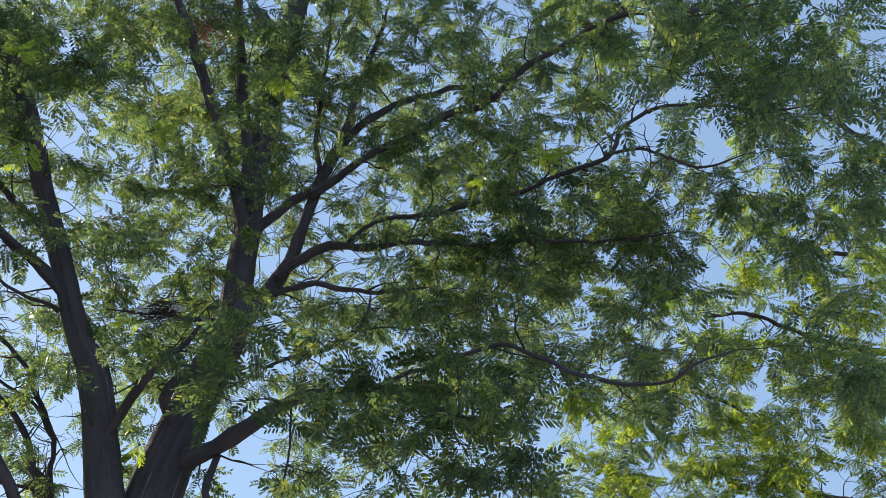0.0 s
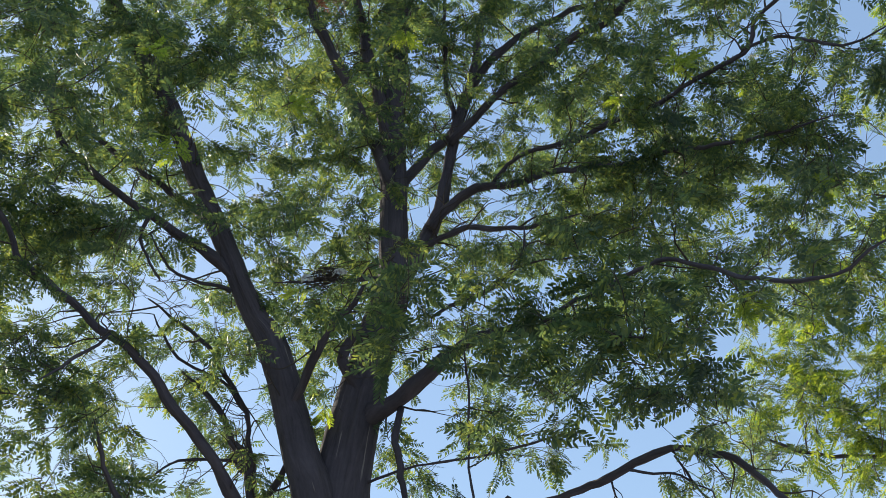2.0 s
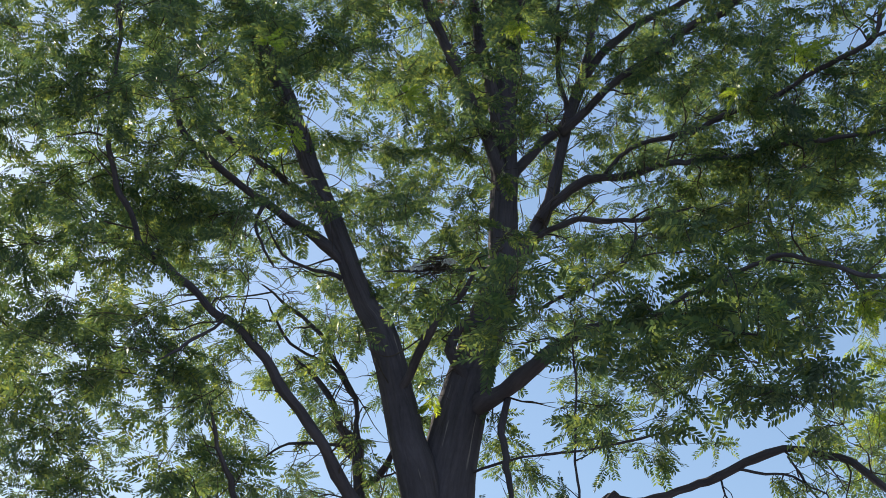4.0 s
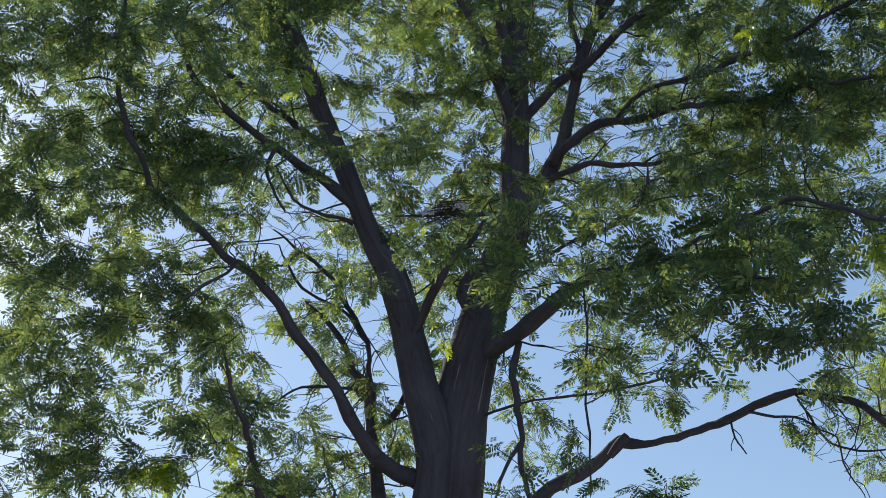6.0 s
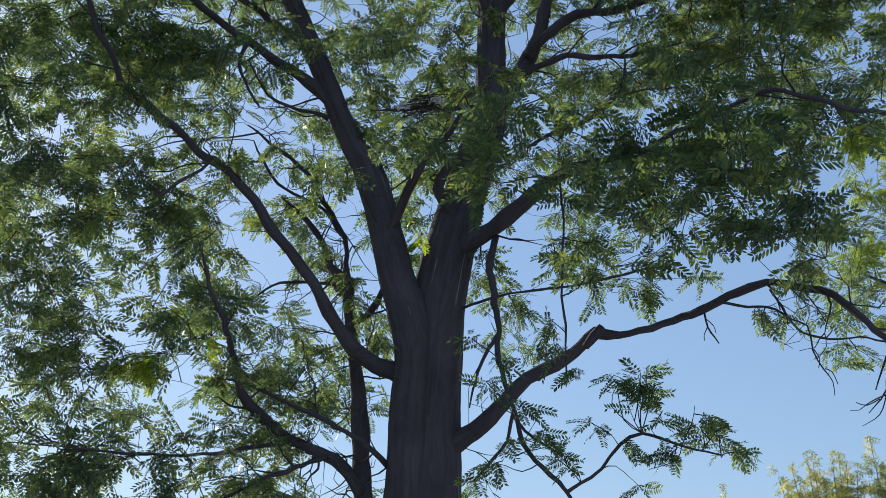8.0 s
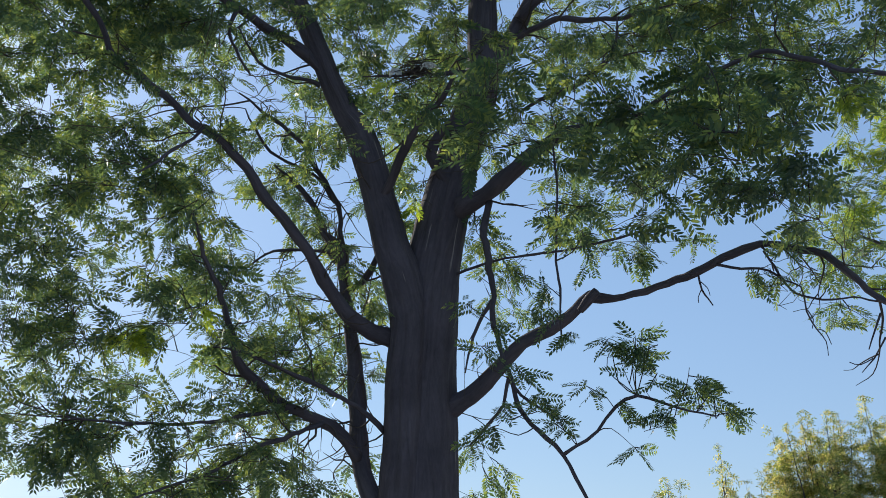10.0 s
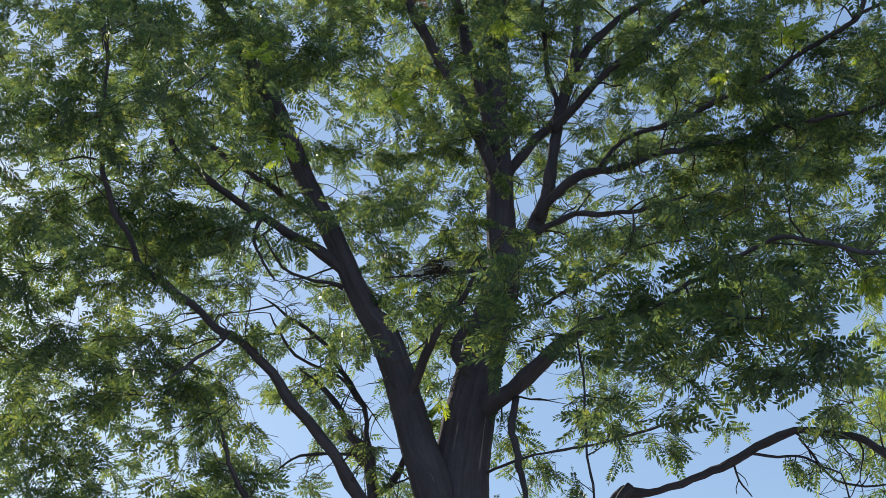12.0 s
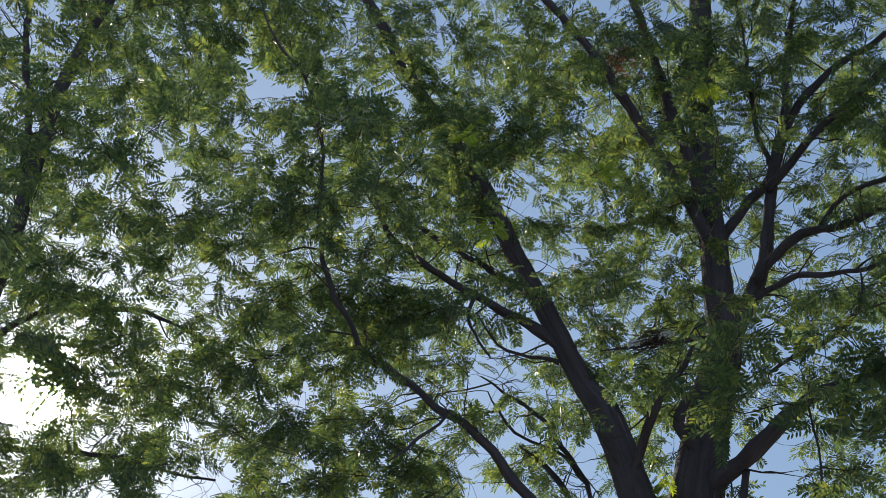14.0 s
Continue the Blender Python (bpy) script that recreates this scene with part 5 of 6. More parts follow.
FOLIAGE.append(([(0.18, 5.69, 8.71, 0.56), (0.66, 6.79, 11.23, 0.52), (0.50, 6.20, 11.68, 0.42), (0.78, 7.15, 3.91, 0.42), (0.88, 7.60, 5.35, 0.48), (0.99, 7.56, 6.41, 0.51), (1.20, 6.97, 7.02, 0.56), (0.72, 6.73, 7.27, 0.47), (0.79, 6.04, 7.76, 0.49), (0.93, 6.05, 9.46, 0.47), (1.00, 5.67, 10.26, 0.46), (0.93, 6.86, 13.05, 0.47)], 0.21, 0.6, False))

FOLIAGE.append(([(-2.97, 5.5, 2.47, 0.29), (-2.33, 4.66, 2.19, 0.25), (-2.58, 5.84, 2.59, 0.21), (-3.0, 5.0, 2.84, 0.26), (-3.32, 4.35, 2.75, 0.29), (-2.76, 5.5, 3.02, 0.21), (-2.45, 4.44, 2.78, 0.29), (-3.66, 5.29, 2.97, 0.29), (-3.22, 4.97, 2.22, 0.27), (-3.43, 5.08, 2.25, 0.3), (-2.33, 5.07, 2.77, 0.22), (-3.19, 4.45, 2.88, 0.26), (-3.38, 4.49, 2.4, 0.23), (-2.41, 5.0, 2.6, 0.25), (-2.96, 5.65, 3.17, 0.2), (-2.32, 4.64, 2.25, 0.28), (-2.74, 4.36, 2.43, 0.2), (-3.07, 4.5, 2.17, 0.28), (-2.28, 5.16, 2.23, 0.24), (-2.63, 4.6, 2.31, 0.27), (-2.27, 4.69, 2.24, 0.29), (-3.51, 4.8, 2.74, 0.29), (-3.16, 5.01, 2.25, 0.23), (-2.84, 4.34, 2.74, 0.21), (-2.48, 4.8, 2.15, 0.2), (-2.24, 5.22, 2.58, 0.22)], 0.2, 0.75, False))
FOLIAGE.append(([(-0.09, 5.88, 5.07, 0.34), (-0.31, 7.05, 6.88, 0.28), (0.70, 6.72, 6.13, 0.31), (-0.14, 6.08, 5.35, 0.28), (-0.38, 5.94, 6.04, 0.36), (0.25, 5.87, 6.08, 0.38), (-0.36, 6.39, 5.85, 0.34), (0.12, 6.46, 5.73, 0.33), (1.02, 6.15, 5.53, 0.26), (1.04, 5.78, 5.39, 0.36), (0.60, 7.38, 6.19, 0.29), (0.12, 6.16, 5.29, 0.35), (-0.33, 7.00, 6.14, 0.36), (0.94, 6.12, 5.63, 0.28), (0.44, 5.98, 5.61, 0.36), (0.42, 6.52, 5.71, 0.28), (-0.39, 5.88, 5.88, 0.30), (0.21, 7.67, 6.27, 0.28), (0.31, 6.81, 6.70, 0.38), (-0.12, 6.24, 5.52, 0.25), (0.77, 5.59, 5.49, 0.30), (-0.04, 6.75, 6.36, 0.30)], 0.2, 0.7, False))
FOLIAGE.append(([(-0.41, 5.18, 6.27, 0.25), (-1.33, 5.64, 6.64, 0.34), (-0.91, 7.44, 7.51, 0.26), (-1.38, 5.49, 7.25, 0.33), (-0.27, 6.72, 7.41, 0.24), (-0.05, 6.70, 7.58, 0.25), (-0.03, 7.48, 7.10, 0.33), (-1.38, 6.12, 6.23, 0.26), (-0.54, 6.35, 6.93, 0.28), (-1.34, 5.78, 6.65, 0.25), (-0.95, 6.68, 6.91, 0.31), (-0.78, 5.59, 6.66, 0.28), (-0.70, 6.16, 7.62, 0.34), (-0.34, 5.67, 7.15, 0.30), (-1.75, 6.98, 6.95, 0.31), (-0.25, 5.84, 6.92, 0.31), (-0.30, 5.44, 5.87, 0.32), (-0.13, 7.45, 7.15, 0.38), (-1.16, 6.07, 7.36, 0.38), (-1.19, 7.00, 6.81, 0.31)], 0.2, 0.7, False))
FOLIAGE.append(([(1.52, 3.75, 5.08, 0.21), (0.99, 3.54, 5.08, 0.27), (1.81, 3.88, 5.24, 0.27), (1.14, 3.59, 5.08, 0.28), (1.01, 3.51, 4.74, 0.25), (1.47, 3.93, 5.45, 0.21), (1.13, 3.98, 5.08, 0.22), (1.83, 3.40, 4.58, 0.23), (1.25, 3.91, 5.49, 0.23), (1.57, 3.20, 4.98, 0.26), (1.48, 3.75, 5.26, 0.24), (1.49, 3.73, 5.54, 0.28), (1.95, 3.56, 4.91, 0.24), (1.65, 3.53, 4.87, 0.23), (1.54, 4.06, 5.49, 0.26), (1.13, 4.08, 5.24, 0.26), (1.93, 4.57, 4.66, 0.25), (1.86, 4.61, 4.51, 0.26), (1.90, 4.61, 4.94, 0.25), (1.79, 4.44, 4.53, 0.21), (2.02, 4.83, 4.04, 0.26), (2.02, 5.20, 4.28, 0.22), (1.98, 4.42, 3.90, 0.21), (2.09, 4.30, 4.62, 0.19), (2.21, 5.63, 5.02, 0.28), (2.06, 4.29, 5.11, 0.25)], 0.28, 0.7, False))
FOLIAGE.append(([(-2.62, 4.65, 4.78, 0.29), (-3.08, 4.57, 4.82, 0.35), (-2.67, 4.62, 5.93, 0.34), (-3.72, 5.28, 4.56, 0.33), (-2.67, 4.21, 5.47, 0.27), (-2.83, 4.69, 4.71, 0.34), (-3.26, 4.46, 5.71, 0.35), (-3.49, 5.39, 5.39, 0.34), (-3.13, 5.20, 5.77, 0.34), (-2.74, 4.73, 4.98, 0.28), (-2.64, 4.42, 4.81, 0.33), (-3.21, 6.02, 5.25, 0.34), (-3.22, 5.02, 4.74, 0.26), (-3.84, 5.15, 6.15, 0.33), (-3.07, 4.71, 4.92, 0.30), (-3.00, 4.82, 5.54, 0.29), (-3.16, 4.41, 4.62, 0.26), (-3.88, 5.41, 5.27, 0.31), (-2.47, 4.50, 5.29, 0.30), (-3.32, 4.57, 5.97, 0.29)], 0.23, 0.65, False))
FOLIAGE.append(([(-3.03, 3.67, 4.85, 0.23), (-3.11, 3.88, 4.91, 0.24), (-2.33, 3.13, 4.73, 0.23), (-2.68, 3.68, 5.44, 0.22), (-3.09, 3.66, 5.54, 0.25), (-2.13, 3.45, 4.6, 0.22), (-2.85, 3.78, 5.51, 0.23), (-2.73, 3.33, 4.43, 0.26), (-2.61, 3.51, 4.79, 0.23), (-3.05, 3.54, 5.43, 0.22), (-2.62, 3.96, 5.52, 0.26), (-2.53, 3.92, 4.87, 0.25), (-3.15, 3.7, 5.11, 0.21)], 0.23, 0.7, False))

LEAVES = 142
# sprays coloured as if sunlit: x, y, z, radius and leaf density
LIT_SPRAYS = [((-1.91, 3.79, 4.61, 0.12), 400), ((0.66, 4.56, 3.78, 0.12), 400), ((-1.47, 4.19, 5.02, 0.08), 450), ((0.58, 4.74, 5.24, 0.08), 450), ((0.21, 4.98, 5.28, 0.06), 500), ((-1.48, 4.72, 4.22, 0.05), 540), ((-2.67, 4.5, 2.94, 0.14), 385), ((-2.75, 4.47, 2.86, 0.12), 400), ((-2.5, 4.58, 3.01, 0.1), 420), ((-2.0, 3.71, 4.97, 0.08), 450), ((-1.67, 5.53, 3.85, 0.08), 450), ((1.22, 5.05, 4.6, 0.07), 471), ((2.02, 5.42, 4.78, 0.08), 450), ((0.59, 4.9, 5.35, 0.08), 450), ((-0.84, 4.49, 5.49, 0.07), 471)]
locust = plant("locust_tree", "large honey locust with a dark forked trunk and feathery green leaves", BRANCHES,
      [(c, 0.07 + 0.3 * leaf, LEAVES * (0.95 if leaf > 0.3 else 1.42) * share, leaf > 0.3) for c, leaf, share, near_by in FOLIAGE], LEAF, 11, clear=(-1.3, 0.2, 4.1),
      lit_sprays=LIT_SPRAYS)


# ---- small things in the crown ----
def nest(x, y, z):
    """An untidy bundle of dry twigs on a limb, with two pale scraps worked into it."""
    rng = np.random.default_rng(77)
    ob = tagged(new("nest"), "untidy grey twig nest with pale scraps on a limb", "nest")
    rods = []
    for _ in range(110):
        a = rng.normal(0, 1, 3) * (0.055, 0.05, 0.03)
        d = rng.normal(0, 1, 3) * (1, 0.8, 0.25)
        d /= np.linalg.norm(d)
        h = rng.uniform(0.04, 0.09)
        rods.append((spline([(x + a[0] - d[0] * h, y + a[1] - d[1] * h, z + a[2] - d[2] * h, 0.0022), (x + a[0], y + a[1], z + a[2] + 0.008, 0.003),
                             (x + a[0] + d[0] * h, y + a[1] + d[1] * h, z + a[2] + d[2] * h, 0.0015)], 0.04), 4))
    part("twig_mat", twig_mesh("twig_mat", rods, rng), TWIG_BARK, ob)["kind"] = "stuff"
    for sx, sy, sz, wide, tall in ((-1.69, 5.30, 4.61, 0.075, 0.05), (-1.51, 5.35, 4.65, 0.09, 0.035)):
        bm = bmesh.new()
        bmesh.ops.create_grid(bm, x_segments=7, y_segments=4, size=0.5)
        for v in bm.verts:
            u, w = v.co.x, v.co.y
            v.co = Vector((sx + u * wide, sy + 0.1 * u * u + rng.normal(0, 0.006), sz + w * tall * (1 - 0.8 * abs(u)) + rng.normal(0, 0.006)))
        bmesh.ops.solidify(bm, geom=bm.faces[:], thickness=0.003)
        me = bpy.data.meshes.new("scrap")
        bm.to_mesh(me)
        bm.free()
        part("scrap", me, SCRAP, ob, "pale torn scrap")
    return ob


def dry_cluster(x, y, z):
    """A tuft of dead leaves that stayed on its twig."""
    rng = np.random.default_rng(78)
    ob = tagged(new("dead_leaf_tuft"), "reddish-brown tuft of dead leaves caught on a twig", "dead leaves")
    n = 46
    o = np.array((x, y, z)) + rng.normal(0, 1, (n, 3)) * (0.08, 0.08, 0.06)
    d = rng.normal(0, 1, (n, 3)) + (0, 0, -0.5)
    d /= np.linalg.norm(d, axis=1)[:, None]
    shapes = [leaf_template(rng, 8, True, 0.2) for _ in range(3)]
    part("dead_foliage", scatter("dead_foliage", shapes, (o, d, rng.normal(0, 1, (n, 3)), rng.uniform(0.09, 0.15, n)), rng), LEAF_DEAD, ob)
    return ob


def burl(tree, x, y, z, size):
    """A knobbly swelling grown round a limb."""
    bm = bmesh.new()
    bmesh.ops.create_icosphere(bm, subdivisions=4, radius=size)
    for v in bm.verts:
        k = 1 + 0.35 * noise.noise(v.co * 16) + 0.16 * noise.noise(v.co * 45)
        v.co = Vector((x + v.co.x * k, y + v.co.y * k, z + v.co.z * 1.15 * k))
    for face in bm.faces:
        face.smooth = True
    bm.loops.layers.uv.new("UVMap")
    me = bpy.data.meshes.new("burl")
    bm.to_mesh(me)
    bm.free()
    return part("burl", me, BARK, tree, "dark knobbly burl")


burl(locust, -2.24, 5.91, 3.77, 0.066)
nest(-1.60, 5.45, 4.67)
dry_cluster(-1.66, 5.50, 6.98)

# ---- the tree beside it, its sunlit look put into the leaf colour ----
NEIGHBOUR = []
NEIGHBOUR.append(("trunk", [(4.91, 8.13, -0.10, 0.300), (4.91, 8.13, 0.50, 0.200), (4.81, 8.13, 2.00, 0.160), (4.71, 8.03, 3.60, 0.140), (4.61, 8.03, 5.00, 0.100), (4.51, 7.93, 6.50, 0.070), (4.41, 7.93, 8.00, 0.030)]))
NEIGHBOUR.append(("limb", [(4.76, 8.08, 3.00, 0.070), (4.17, 8.23, 4.01, 0.042), (3.43, 8.32, 4.61, 0.032), (3.03, 8.29, 4.69, 0.027), (2.86, 8.26, 4.77, 0.027), (2.80, 8.21, 4.89, 0.020), (2.69, 8.15, 5.06, 0.017), (2.39, 8.05, 5.35, 0.013), (1.92, 7.97, 5.46, 0.010)]))
NEIGHBOUR.append(("limb", [(4.76, 8.08, 4.20, 0.070), (4.40, 8.12, 5.21, 0.044), (3.89, 8.12, 5.82, 0.034), (3.57, 8.09, 5.91, 0.029), (3.14, 8.05, 5.99, 0.021), (2.66, 7.96, 6.15, 0.017), (2.21, 7.90, 6.10, 0.010)]))
NEIGHBOUR.append(("limb", [(4.76, 8.08, 5.40, 0.070), (4.56, 8.05, 6.67, 0.041), (4.20, 7.96, 7.54, 0.031), (3.90, 7.79, 7.86, 0.023), (3.70, 7.72, 7.99, 0.023), (3.44, 7.62, 8.17, 0.019), (3.28, 7.51, 8.35, 0.012)]))
NEIGHBOUR.append(("limb", [(4.76, 8.08, 5.00, 0.070), (4.48, 8.09, 6.04, 0.034), (4.05, 8.04, 6.67, 0.026), (3.56, 7.98, 6.80, 0.022), (3.15, 7.93, 6.82, 0.018), (2.80, 7.84, 6.99, 0.014), (2.55, 7.79, 7.02, 0.011)]))
NEIGHBOUR.append(("limb", [(4.76, 8.08, 2.80, 0.070), (3.81, 8.36, 3.60, 0.035), (2.71, 8.58, 4.00, 0.027), (2.19, 8.48, 4.08, 0.023), (1.77, 8.37, 4.16, 0.016), (1.33, 8.25, 4.19, 0.013), (1.04, 8.13, 4.30, 0.009)]))
NEIGHBOUR_LEAVES = []
NEIGHBOUR_LEAVES.append(([(2.55, 7.86, 6.88, 0.42), (2.86, 7.46, 6.46, 0.53), (3.22, 7.24, 6.27, 0.59), (2.69, 7.98, 6.27, 0.48), (2.97, 7.52, 5.91, 0.52), (3.46, 7.74, 5.98, 0.54), (2.26, 8.13, 6.07, 0.47), (1.71, 7.94, 5.19, 0.50), (2.13, 7.89, 5.37, 0.51), (2.54, 7.81, 5.54, 0.52), (2.95, 7.74, 5.42, 0.58), (3.28, 7.58, 5.34, 0.51), (2.51, 7.84, 5.02, 0.44), (2.91, 7.74, 4.94, 0.51), (3.28, 7.80, 4.97, 0.52), (1.39, 8.08, 4.86, 0.44)], 0.21, LEAVES * 0.8, True))
NEIGHBOUR_LEAVES.append(([(1.77, 7.97, 4.78, 0.37), (3.06, 7.75, 4.58, 0.44), (2.52, 7.64, 4.57, 0.30), (1.21, 7.99, 5.01, 0.31), (1.28, 8.39, 4.66, 0.45), (1.60, 8.06, 4.69, 0.44), (1.93, 8.00, 4.47, 0.49), (2.18, 7.60, 4.30, 0.47), (1.27, 8.05, 4.22, 0.42), (1.64, 8.08, 4.16, 0.49), (1.93, 7.67, 3.97, 0.47), (2.28, 7.95, 4.04, 0.37), (1.17, 8.35, 4.73, 0.38), (1.07, 8.31, 4.31, 0.37), (0.92, 8.25, 4.13, 0.25), (1.27, 8.24, 5.29, 0.39)], 0.21, LEAVES * 0.8, True))
NEIGHBOUR_LEAVES.append(([(1.17, 8.15, 5.60, 0.45)], 0.21, LEAVES * 0.8, True))
NEIGHBOUR_LEAVES.append(([(1.37, 6.60, 3.66, 0.51), (1.66, 7.36, 5.05, 0.50), (1.74, 7.69, 5.98, 0.44), (1.25, 6.50, 5.50, 0.55), (1.25, 6.57, 8.07, 0.55), (1.41, 5.82, 8.57, 0.55), (1.17, 6.39, 10.61, 0.41), (1.19, 6.20, 11.82, 0.41), (2.19, 7.22, 4.12, 0.50), (2.23, 7.00, 4.42, 0.49), (2.25, 7.25, 5.27, 0.42), (2.06, 7.70, 6.24, 0.43), (2.24, 7.10, 6.78, 0.44), (2.23, 7.21, 8.43, 0.50), (1.80, 5.65, 7.29, 0.48), (1.94, 6.03, 8.76, 0.46)], 0.21, LEAVES * 0.6, False))
NEIGHBOUR_LEAVES.append(([(1.47, 5.43, 9.37, 0.55), (1.84, 6.38, 13.31, 0.55), (2.56, 6.39, 3.93, 0.54), (2.79, 6.70, 4.40, 0.50), (2.61, 7.47, 5.71, 0.46), (2.83, 7.29, 6.83, 0.56), (2.53, 6.98, 8.39, 0.48), (2.10, 5.42, 7.59, 0.53), (1.99, 5.38, 8.08, 0.54), (2.25, 5.50, 9.99, 0.44), (2.41, 5.76, 12.68, 0.41), (3.21, 6.46, 4.07, 0.50), (3.33, 6.45, 4.76, 0.57), (3.25, 6.62, 5.61, 0.53), (3.26, 6.48, 6.13, 0.44), (3.17, 6.44, 7.11, 0.42)], 0.21, LEAVES * 0.6, False))
NEIGHBOUR_LEAVES.append(([(3.34, 6.72, 8.31, 0.43), (2.65, 5.17, 7.76, 0.45), (2.54, 5.26, 8.19, 0.43), (2.93, 5.81, 10.54, 0.44), (2.72, 6.16, 13.46, 0.42)], 0.21, LEAVES * 0.6, False))
rest = np.random.default_rng(4)
NEIGHBOUR_LEAVES.append(([(4.91 + rest.uniform(-0.4, 2.4), 8.13 + rest.uniform(-1.5, 2.2), rest.uniform(4.0, 8.6), 0.5) for _ in range(40)], 0.2, LEAVES * 0.25, False))
plant("locust_tree", "younger honey locust, feathery leaves coloured yellow-green to look sunlit", NEIGHBOUR, [(c, 0.14, share * 1.5, False) for c, leaf, share, _ in NEIGHBOUR_LEAVES], LEAF_SUN_TINT, 23)

# ---- the tree on the sunny side ----
SUNNY = [("trunk", [(-5.38, 3.75, -0.1, 0.4), (-5.38, 3.75, 0.4, 0.26), (-5.33, 3.75, 2.0, 0.2), (-5.28, 3.70, 3.2, 0.17), (-5.08, 3.55, 4.44, 0.120)])]
SUNNY.append(("limb", [(-5.08, 3.55, 4.44, 0.063), (-4.96, 3.51, 5.00, 0.054), (-4.86, 3.47, 5.52, 0.048), (-4.79, 3.42, 6.00, 0.045), (-4.71, 3.41, 6.39, 0.041), (-4.62, 3.43, 6.77, 0.038), (-4.53, 3.45, 7.13, 0.035), (-4.40, 3.46, 7.76, 0.018)]))
SUNNY.append(("limb", [(-5.00, 3.58, 5.17, 0.024), (-4.90, 3.44, 5.69, 0.025), (-4.85, 3.25, 6.22, 0.022), (-4.82, 3.05, 6.68, 0.020), (-4.81, 2.87, 7.02, 0.011)]))
SUNNY.append(("limb", [(-5.06, 3.59, 4.53, 0.023), (-4.87, 3.75, 4.79, 0.020), (-4.64, 3.96, 4.90, 0.018), (-4.33, 4.22, 4.89, 0.013), (-4.09, 4.39, 4.76, 0.007)]))
SUNNY.append(("limb", [(-5.17, 3.60, 4.06, 0.023), (-4.84, 3.89, 3.97, 0.019), (-4.55, 4.12, 4.01, 0.014), (-4.23, 4.34, 3.93, 0.009), (-3.95, 4.52, 3.88, 0.007)]))
SUNNY_LEAVES = []
SUNNY_LEAVES.append(([(-5.05, 3.01, 6.90, 0.44), (-4.67, 2.97, 6.16, 0.40), (-3.97, 2.48, 5.09, 0.32), (-3.79, 2.57, 4.65, 0.30), (-4.37, 3.01, 4.77, 0.34), (-3.67, 2.63, 4.05, 0.28), (-3.79, 2.82, 3.90, 0.29), (-3.75, 2.91, 3.59, 0.28), (-4.34, 3.40, 3.70, 0.33), (-3.58, 2.44, 5.77, 0.33), (-3.82, 2.75, 5.76, 0.35), (-3.90, 2.93, 5.47, 0.34), (-4.51, 3.40, 5.45, 0.38), (-3.58, 2.85, 4.09, 0.29), (-4.00, 3.41, 4.16, 0.32), (-3.46, 2.86, 3.56, 0.27)], 0.2, LEAVES * 1.2, False))
SUNNY_LEAVES.append(([(-4.34, 3.72, 3.78, 0.34), (-4.46, 3.54, 7.15, 0.44), (-3.89, 3.33, 5.72, 0.36), (-3.55, 3.01, 4.95, 0.32), (-3.38, 2.94, 4.40, 0.29), (-3.75, 3.50, 4.58, 0.33), (-3.96, 3.62, 4.27, 0.33), (-3.56, 3.39, 3.74, 0.30), (-3.37, 3.20, 3.43, 0.28), (-3.99, 3.55, 7.03, 0.42), (-3.22, 3.13, 5.24, 0.32), (-3.56, 3.56, 5.27, 0.34), (-3.33, 3.43, 4.85, 0.32), (-3.53, 3.60, 4.56, 0.32), (-3.43, 3.59, 6.67, 0.39), (-3.90, 4.15, 7.02, 0.43)], 0.2, LEAVES * 1.2, False))
SUNNY_LEAVES.append(([(-4.90, 3.17, 2.90, 0.25), (-4.52, 2.74, 3.06, 0.32), (-4.73, 3.15, 3.69, 0.31), (-4.36, 2.70, 3.83, 0.33), (-4.27, 2.61, 4.35, 0.31), (-5.13, 3.26, 5.28, 0.24), (-4.79, 2.93, 5.81, 0.25), (-4.16, 2.88, 5.98, 0.28), (-4.91, 3.03, 6.89, 0.26), (-4.51, 3.01, 7.11, 0.28), (-4.19, 2.69, 7.83, 0.24), (-4.37, 2.93, 9.58, 0.28), (-4.70, 3.47, 2.92, 0.25), (-4.55, 3.30, 3.15, 0.32), (-4.84, 3.63, 3.58, 0.28), (-4.39, 3.31, 3.90, 0.28)], 0.2, LEAVES * 0.6, True))
SUNNY_LEAVES.append(([(-4.48, 3.48, 4.39, 0.26), (-4.19, 3.23, 4.63, 0.27), (-4.40, 3.37, 5.31, 0.26), (-5.04, 3.68, 6.69, 0.29), (-4.84, 3.86, 7.18, 0.28), (-3.74, 2.69, 6.72, 0.27), (-3.64, 2.83, 7.18, 0.24), (-4.06, 3.09, 9.35, 0.24), (-4.63, 3.91, 3.00, 0.30), (-4.28, 3.57, 3.20, 0.30), (-4.72, 3.95, 4.01, 0.26), (-4.05, 3.40, 4.07, 0.33), (-4.45, 3.85, 4.77, 0.26), (-4.48, 3.77, 5.07, 0.31), (-4.24, 3.49, 5.70, 0.26), (-4.32, 3.70, 6.55, 0.30)], 0.2, LEAVES * 0.6, True))
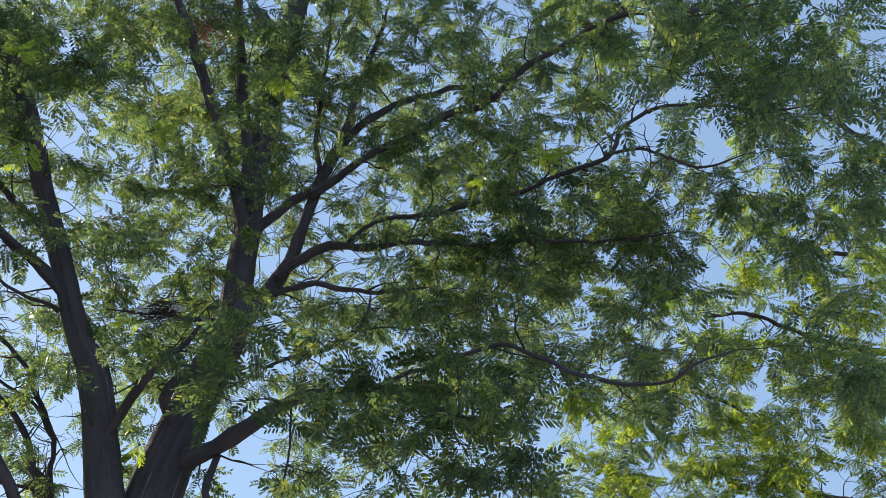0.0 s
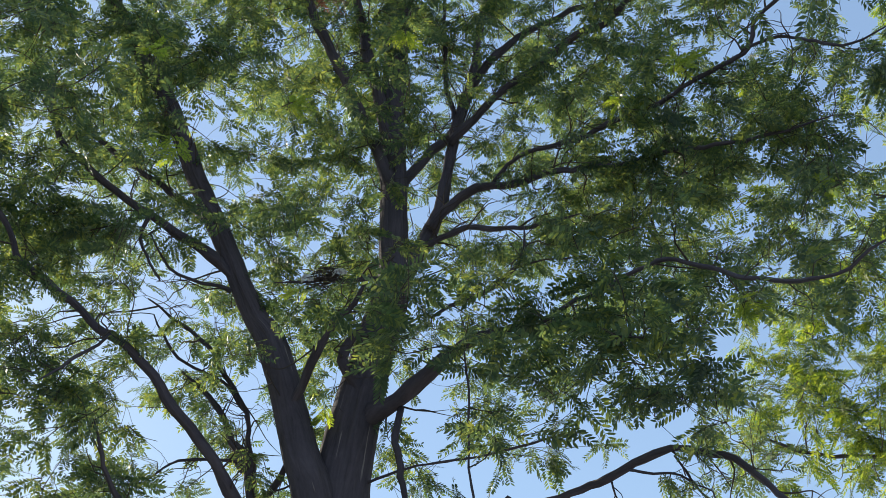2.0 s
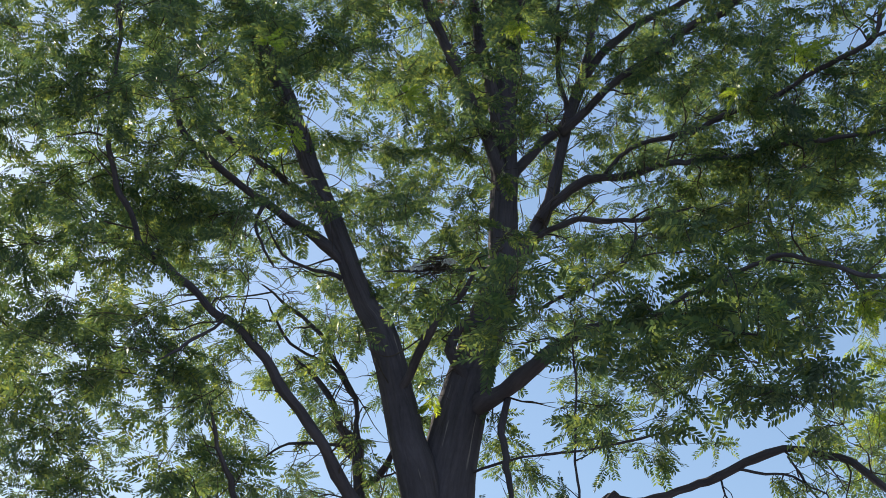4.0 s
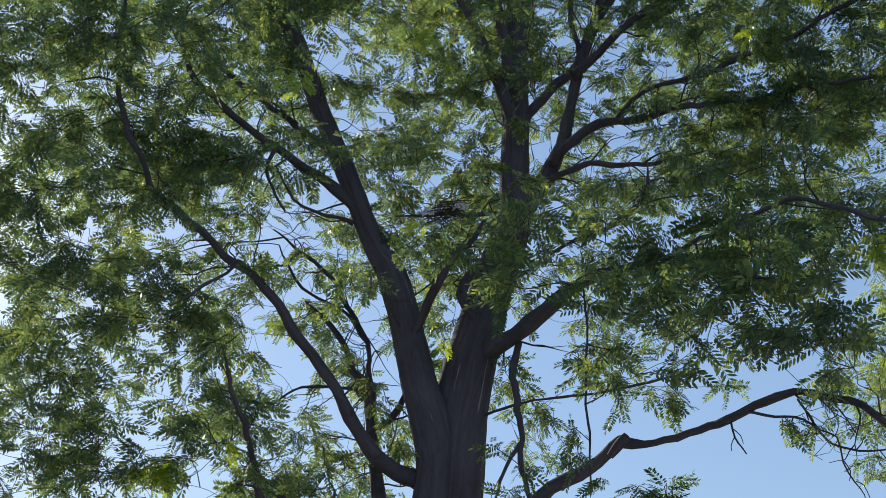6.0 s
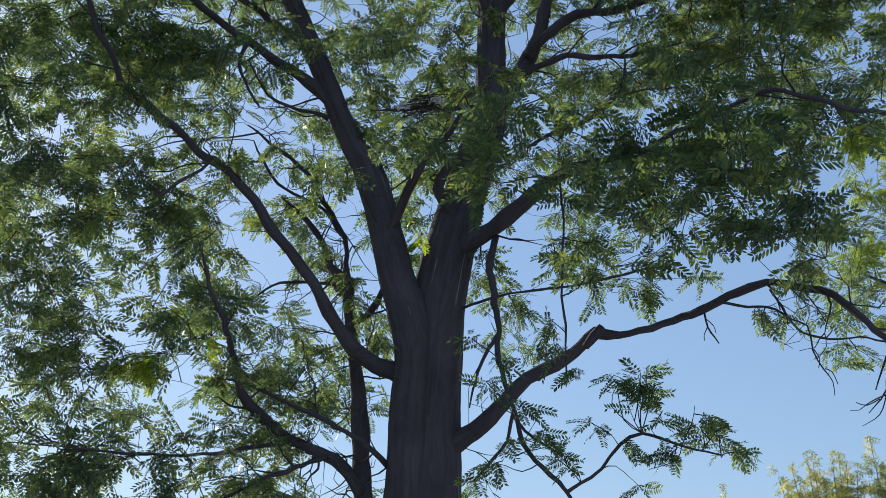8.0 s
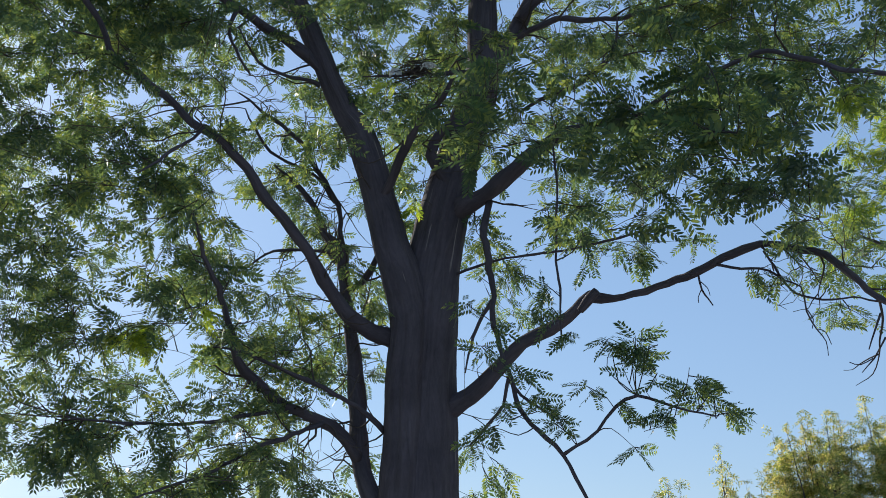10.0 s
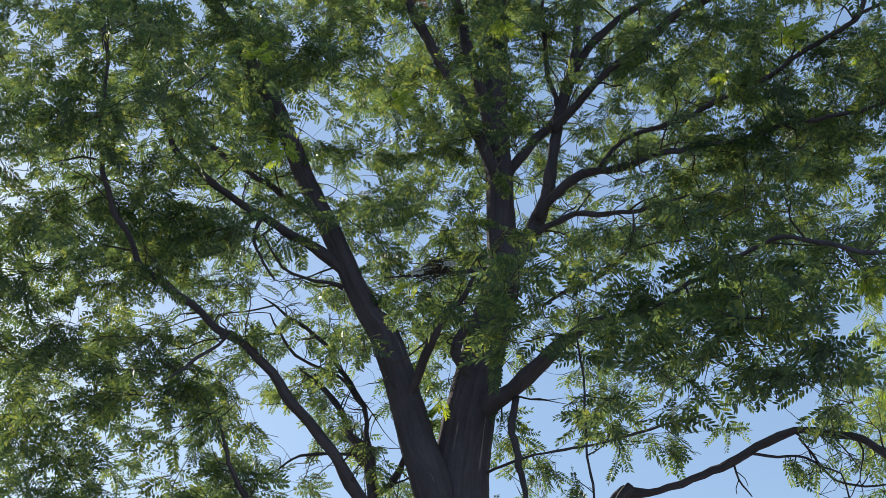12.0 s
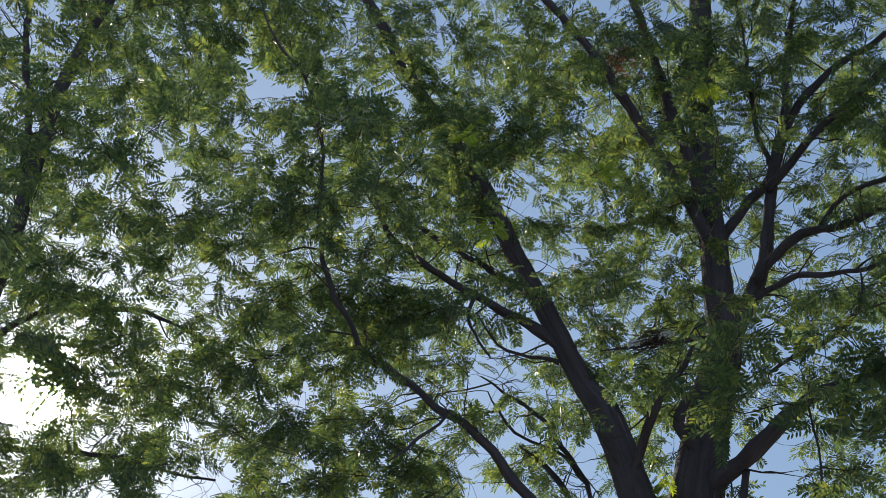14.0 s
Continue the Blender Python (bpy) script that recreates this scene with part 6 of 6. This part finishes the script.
SUNNY_LEAVES.append(([(-4.41, 4.02, 7.54, 0.28), (-3.90, 3.41, 7.46, 0.27), (-3.52, 2.99, 7.48, 0.31), (-4.08, 3.71, 9.76, 0.29), (-3.52, 3.61, 2.63, 0.28), (-4.22, 4.08, 3.44, 0.29), (-3.98, 4.00, 3.48, 0.31), (-3.91, 3.82, 3.90, 0.27), (-3.53, 3.58, 4.09, 0.27), (-4.09, 4.15, 5.30, 0.33), (-4.00, 3.89, 5.32, 0.28), (-3.90, 3.70, 6.10, 0.26), (-3.53, 3.42, 6.48, 0.28), (-3.47, 3.34, 6.60, 0.33), (-3.60, 3.56, 8.02, 0.30), (-3.79, 3.92, 9.11, 0.32)], 0.2, LEAVES * 0.6, True))
SUNNY_LEAVES.append(([(-5.77, 3.59, 2.61, 0.55), (-6.80, 3.93, 3.50, 0.42), (-5.63, 3.55, 3.85, 0.47), (-6.40, 4.13, 4.77, 0.43), (-6.27, 3.76, 5.14, 0.56), (-6.03, 3.82, 6.25, 0.53), (-6.51, 3.82, 7.03, 0.53), (-5.93, 3.66, 7.36, 0.44), (-5.86, 3.54, 8.95, 0.55), (-4.87, 2.84, 8.29, 0.48), (-4.80, 3.20, 9.38, 0.50), (-4.76, 3.16, 10.90, 0.50), (-6.01, 4.13, 2.54, 0.56), (-6.06, 4.41, 3.36, 0.42), (-5.97, 4.46, 3.86, 0.56), (-6.13, 4.23, 4.76, 0.43)], 0.21, LEAVES * 0.6, False))
SUNNY_LEAVES.append(([(-6.51, 4.64, 6.10, 0.43), (-5.52, 4.19, 6.24, 0.51), (-6.21, 4.28, 7.09, 0.50), (-5.62, 4.31, 7.45, 0.55), (-5.59, 4.18, 8.73, 0.50), (-5.12, 3.51, 9.43, 0.44), (-5.23, 3.83, 10.62, 0.42), (-5.34, 4.10, 12.25, 0.49), (-5.70, 5.07, 2.67, 0.48), (-5.51, 4.58, 3.58, 0.47), (-5.58, 5.06, 4.00, 0.44), (-4.94, 4.48, 4.27, 0.57), (-6.16, 5.08, 6.06, 0.51), (-5.37, 4.32, 5.62, 0.47), (-5.34, 4.68, 7.24, 0.43), (-5.07, 4.41, 7.19, 0.50)], 0.21, LEAVES * 0.6, False))
SUNNY_LEAVES.append(([(-4.93, 4.37, 7.97, 0.53), (-5.03, 4.27, 10.03, 0.53), (-4.19, 3.82, 9.69, 0.49), (-5.16, 4.26, 13.25, 0.44), (-5.27, 4.96, 2.58, 0.50), (-5.17, 5.12, 3.19, 0.56), (-4.67, 4.72, 4.01, 0.57), (-5.02, 5.34, 4.71, 0.50), (-5.13, 5.47, 5.20, 0.50), (-5.44, 5.32, 6.52, 0.42), (-5.06, 5.24, 6.97, 0.51), (-5.17, 4.89, 7.93, 0.55), (-4.65, 4.51, 8.57, 0.55), (-4.76, 4.50, 9.63, 0.47), (-4.25, 4.03, 9.59, 0.42), (-4.01, 3.96, 11.16, 0.53)], 0.21, LEAVES * 0.6, False))
plant("locust_tree", "honey locust against the sun with dark shaded feathery leaves", SUNNY, [(c, 0.14, share * 1.3, False) for c, leaf, share, near_by in SUNNY_LEAVES], LEAF, 31)

# ---- trees far behind ----
def distant_tree(x, y, tips, seed, base):
    """A tree far off: trunk, upright limbs and pointed leafy spires that end at the tips given as x, z and width."""
    rng = np.random.default_rng(seed)
    top = max(t[1] for t in tips)
    limbs = [("trunk", [(x, y, -0.1, 0.3), (x, y, 1.5, 0.2), (x + 0.1, y, top * 0.55, 0.06), (x, y, top - 1.0, 0.012)])]
    clumps = []
    for px, tip, wide in tips:
        py = y + rng.uniform(-0.5, 0.5)
        limbs.append(("limb", [(x, y, top * 0.42, 0.022), (x + 0.6 * (px - x), y + 0.6 * (py - y), top * 0.6, 0.016), (px, py, tip - 0.25, 0.005)]))
        depth = tip - base
        for q in range(int(2 + depth / 0.15)):
            f = 0.15 * q
            clumps.append((px + rng.normal(0, 0.03 + 0.12 * wide * f), py + rng.normal(0, 0.05 + 0.1 * f), tip - 0.05 - f, wide * (0.5 + 0.8 * min(1.0, f))))
    return plant("distant_tree", "tall distant tree with yellow-brown seed clusters among green leaves", limbs,
                 [(clumps, 0.16, 330, False)], LEAF_SEED, seed, single=0, every=0.6, reach=0.3, blade=(3, 5, 0.42))


distant_tree(2.00, 26.0, [(0.86, 5.82, 0.15), (1.02, 5.45, 0.16), (1.15, 5.88, 0.16), (1.32, 5.55, 0.18), (1.52, 6.20, 0.15), (1.66, 6.12, 0.16), (1.86, 5.86, 0.18), (2.02, 6.02, 0.15),
                         (2.22, 6.08, 0.16), (2.38, 6.14, 0.15), (2.56, 5.84, 0.18), (0.95, 4.95, 0.20), (1.45, 5.30, 0.20), (2.20, 5.40, 0.20), (1.80, 5.10, 0.20)], 40, 4.0)
distant_tree(3.40, 26.2, [(2.90, 6.38, 0.14), (3.08, 5.85, 0.18), (3.25, 5.6, 0.18), (3.42, 6.0, 0.18), (3.60, 5.7, 0.18), (3.78, 6.2, 0.16), (4.1, 5.8, 0.2)], 44, 4.0)
distant_tree(-0.35, 26.0, [(-0.35, 5.50, 0.13), (-0.28, 5.0, 0.17)], 41, 3.9)
distant_tree(-1.60, 26.0, [(-1.60, 4.86, 0.15), (-1.30, 4.62, 0.18), (-1.85, 4.5, 0.18)], 42, 3.9)
distant_tree(0.45, 26.0, [(0.49, 4.76, 0.14), (0.20, 4.55, 0.16), (0.68, 4.60, 0.16)], 43, 3.9)
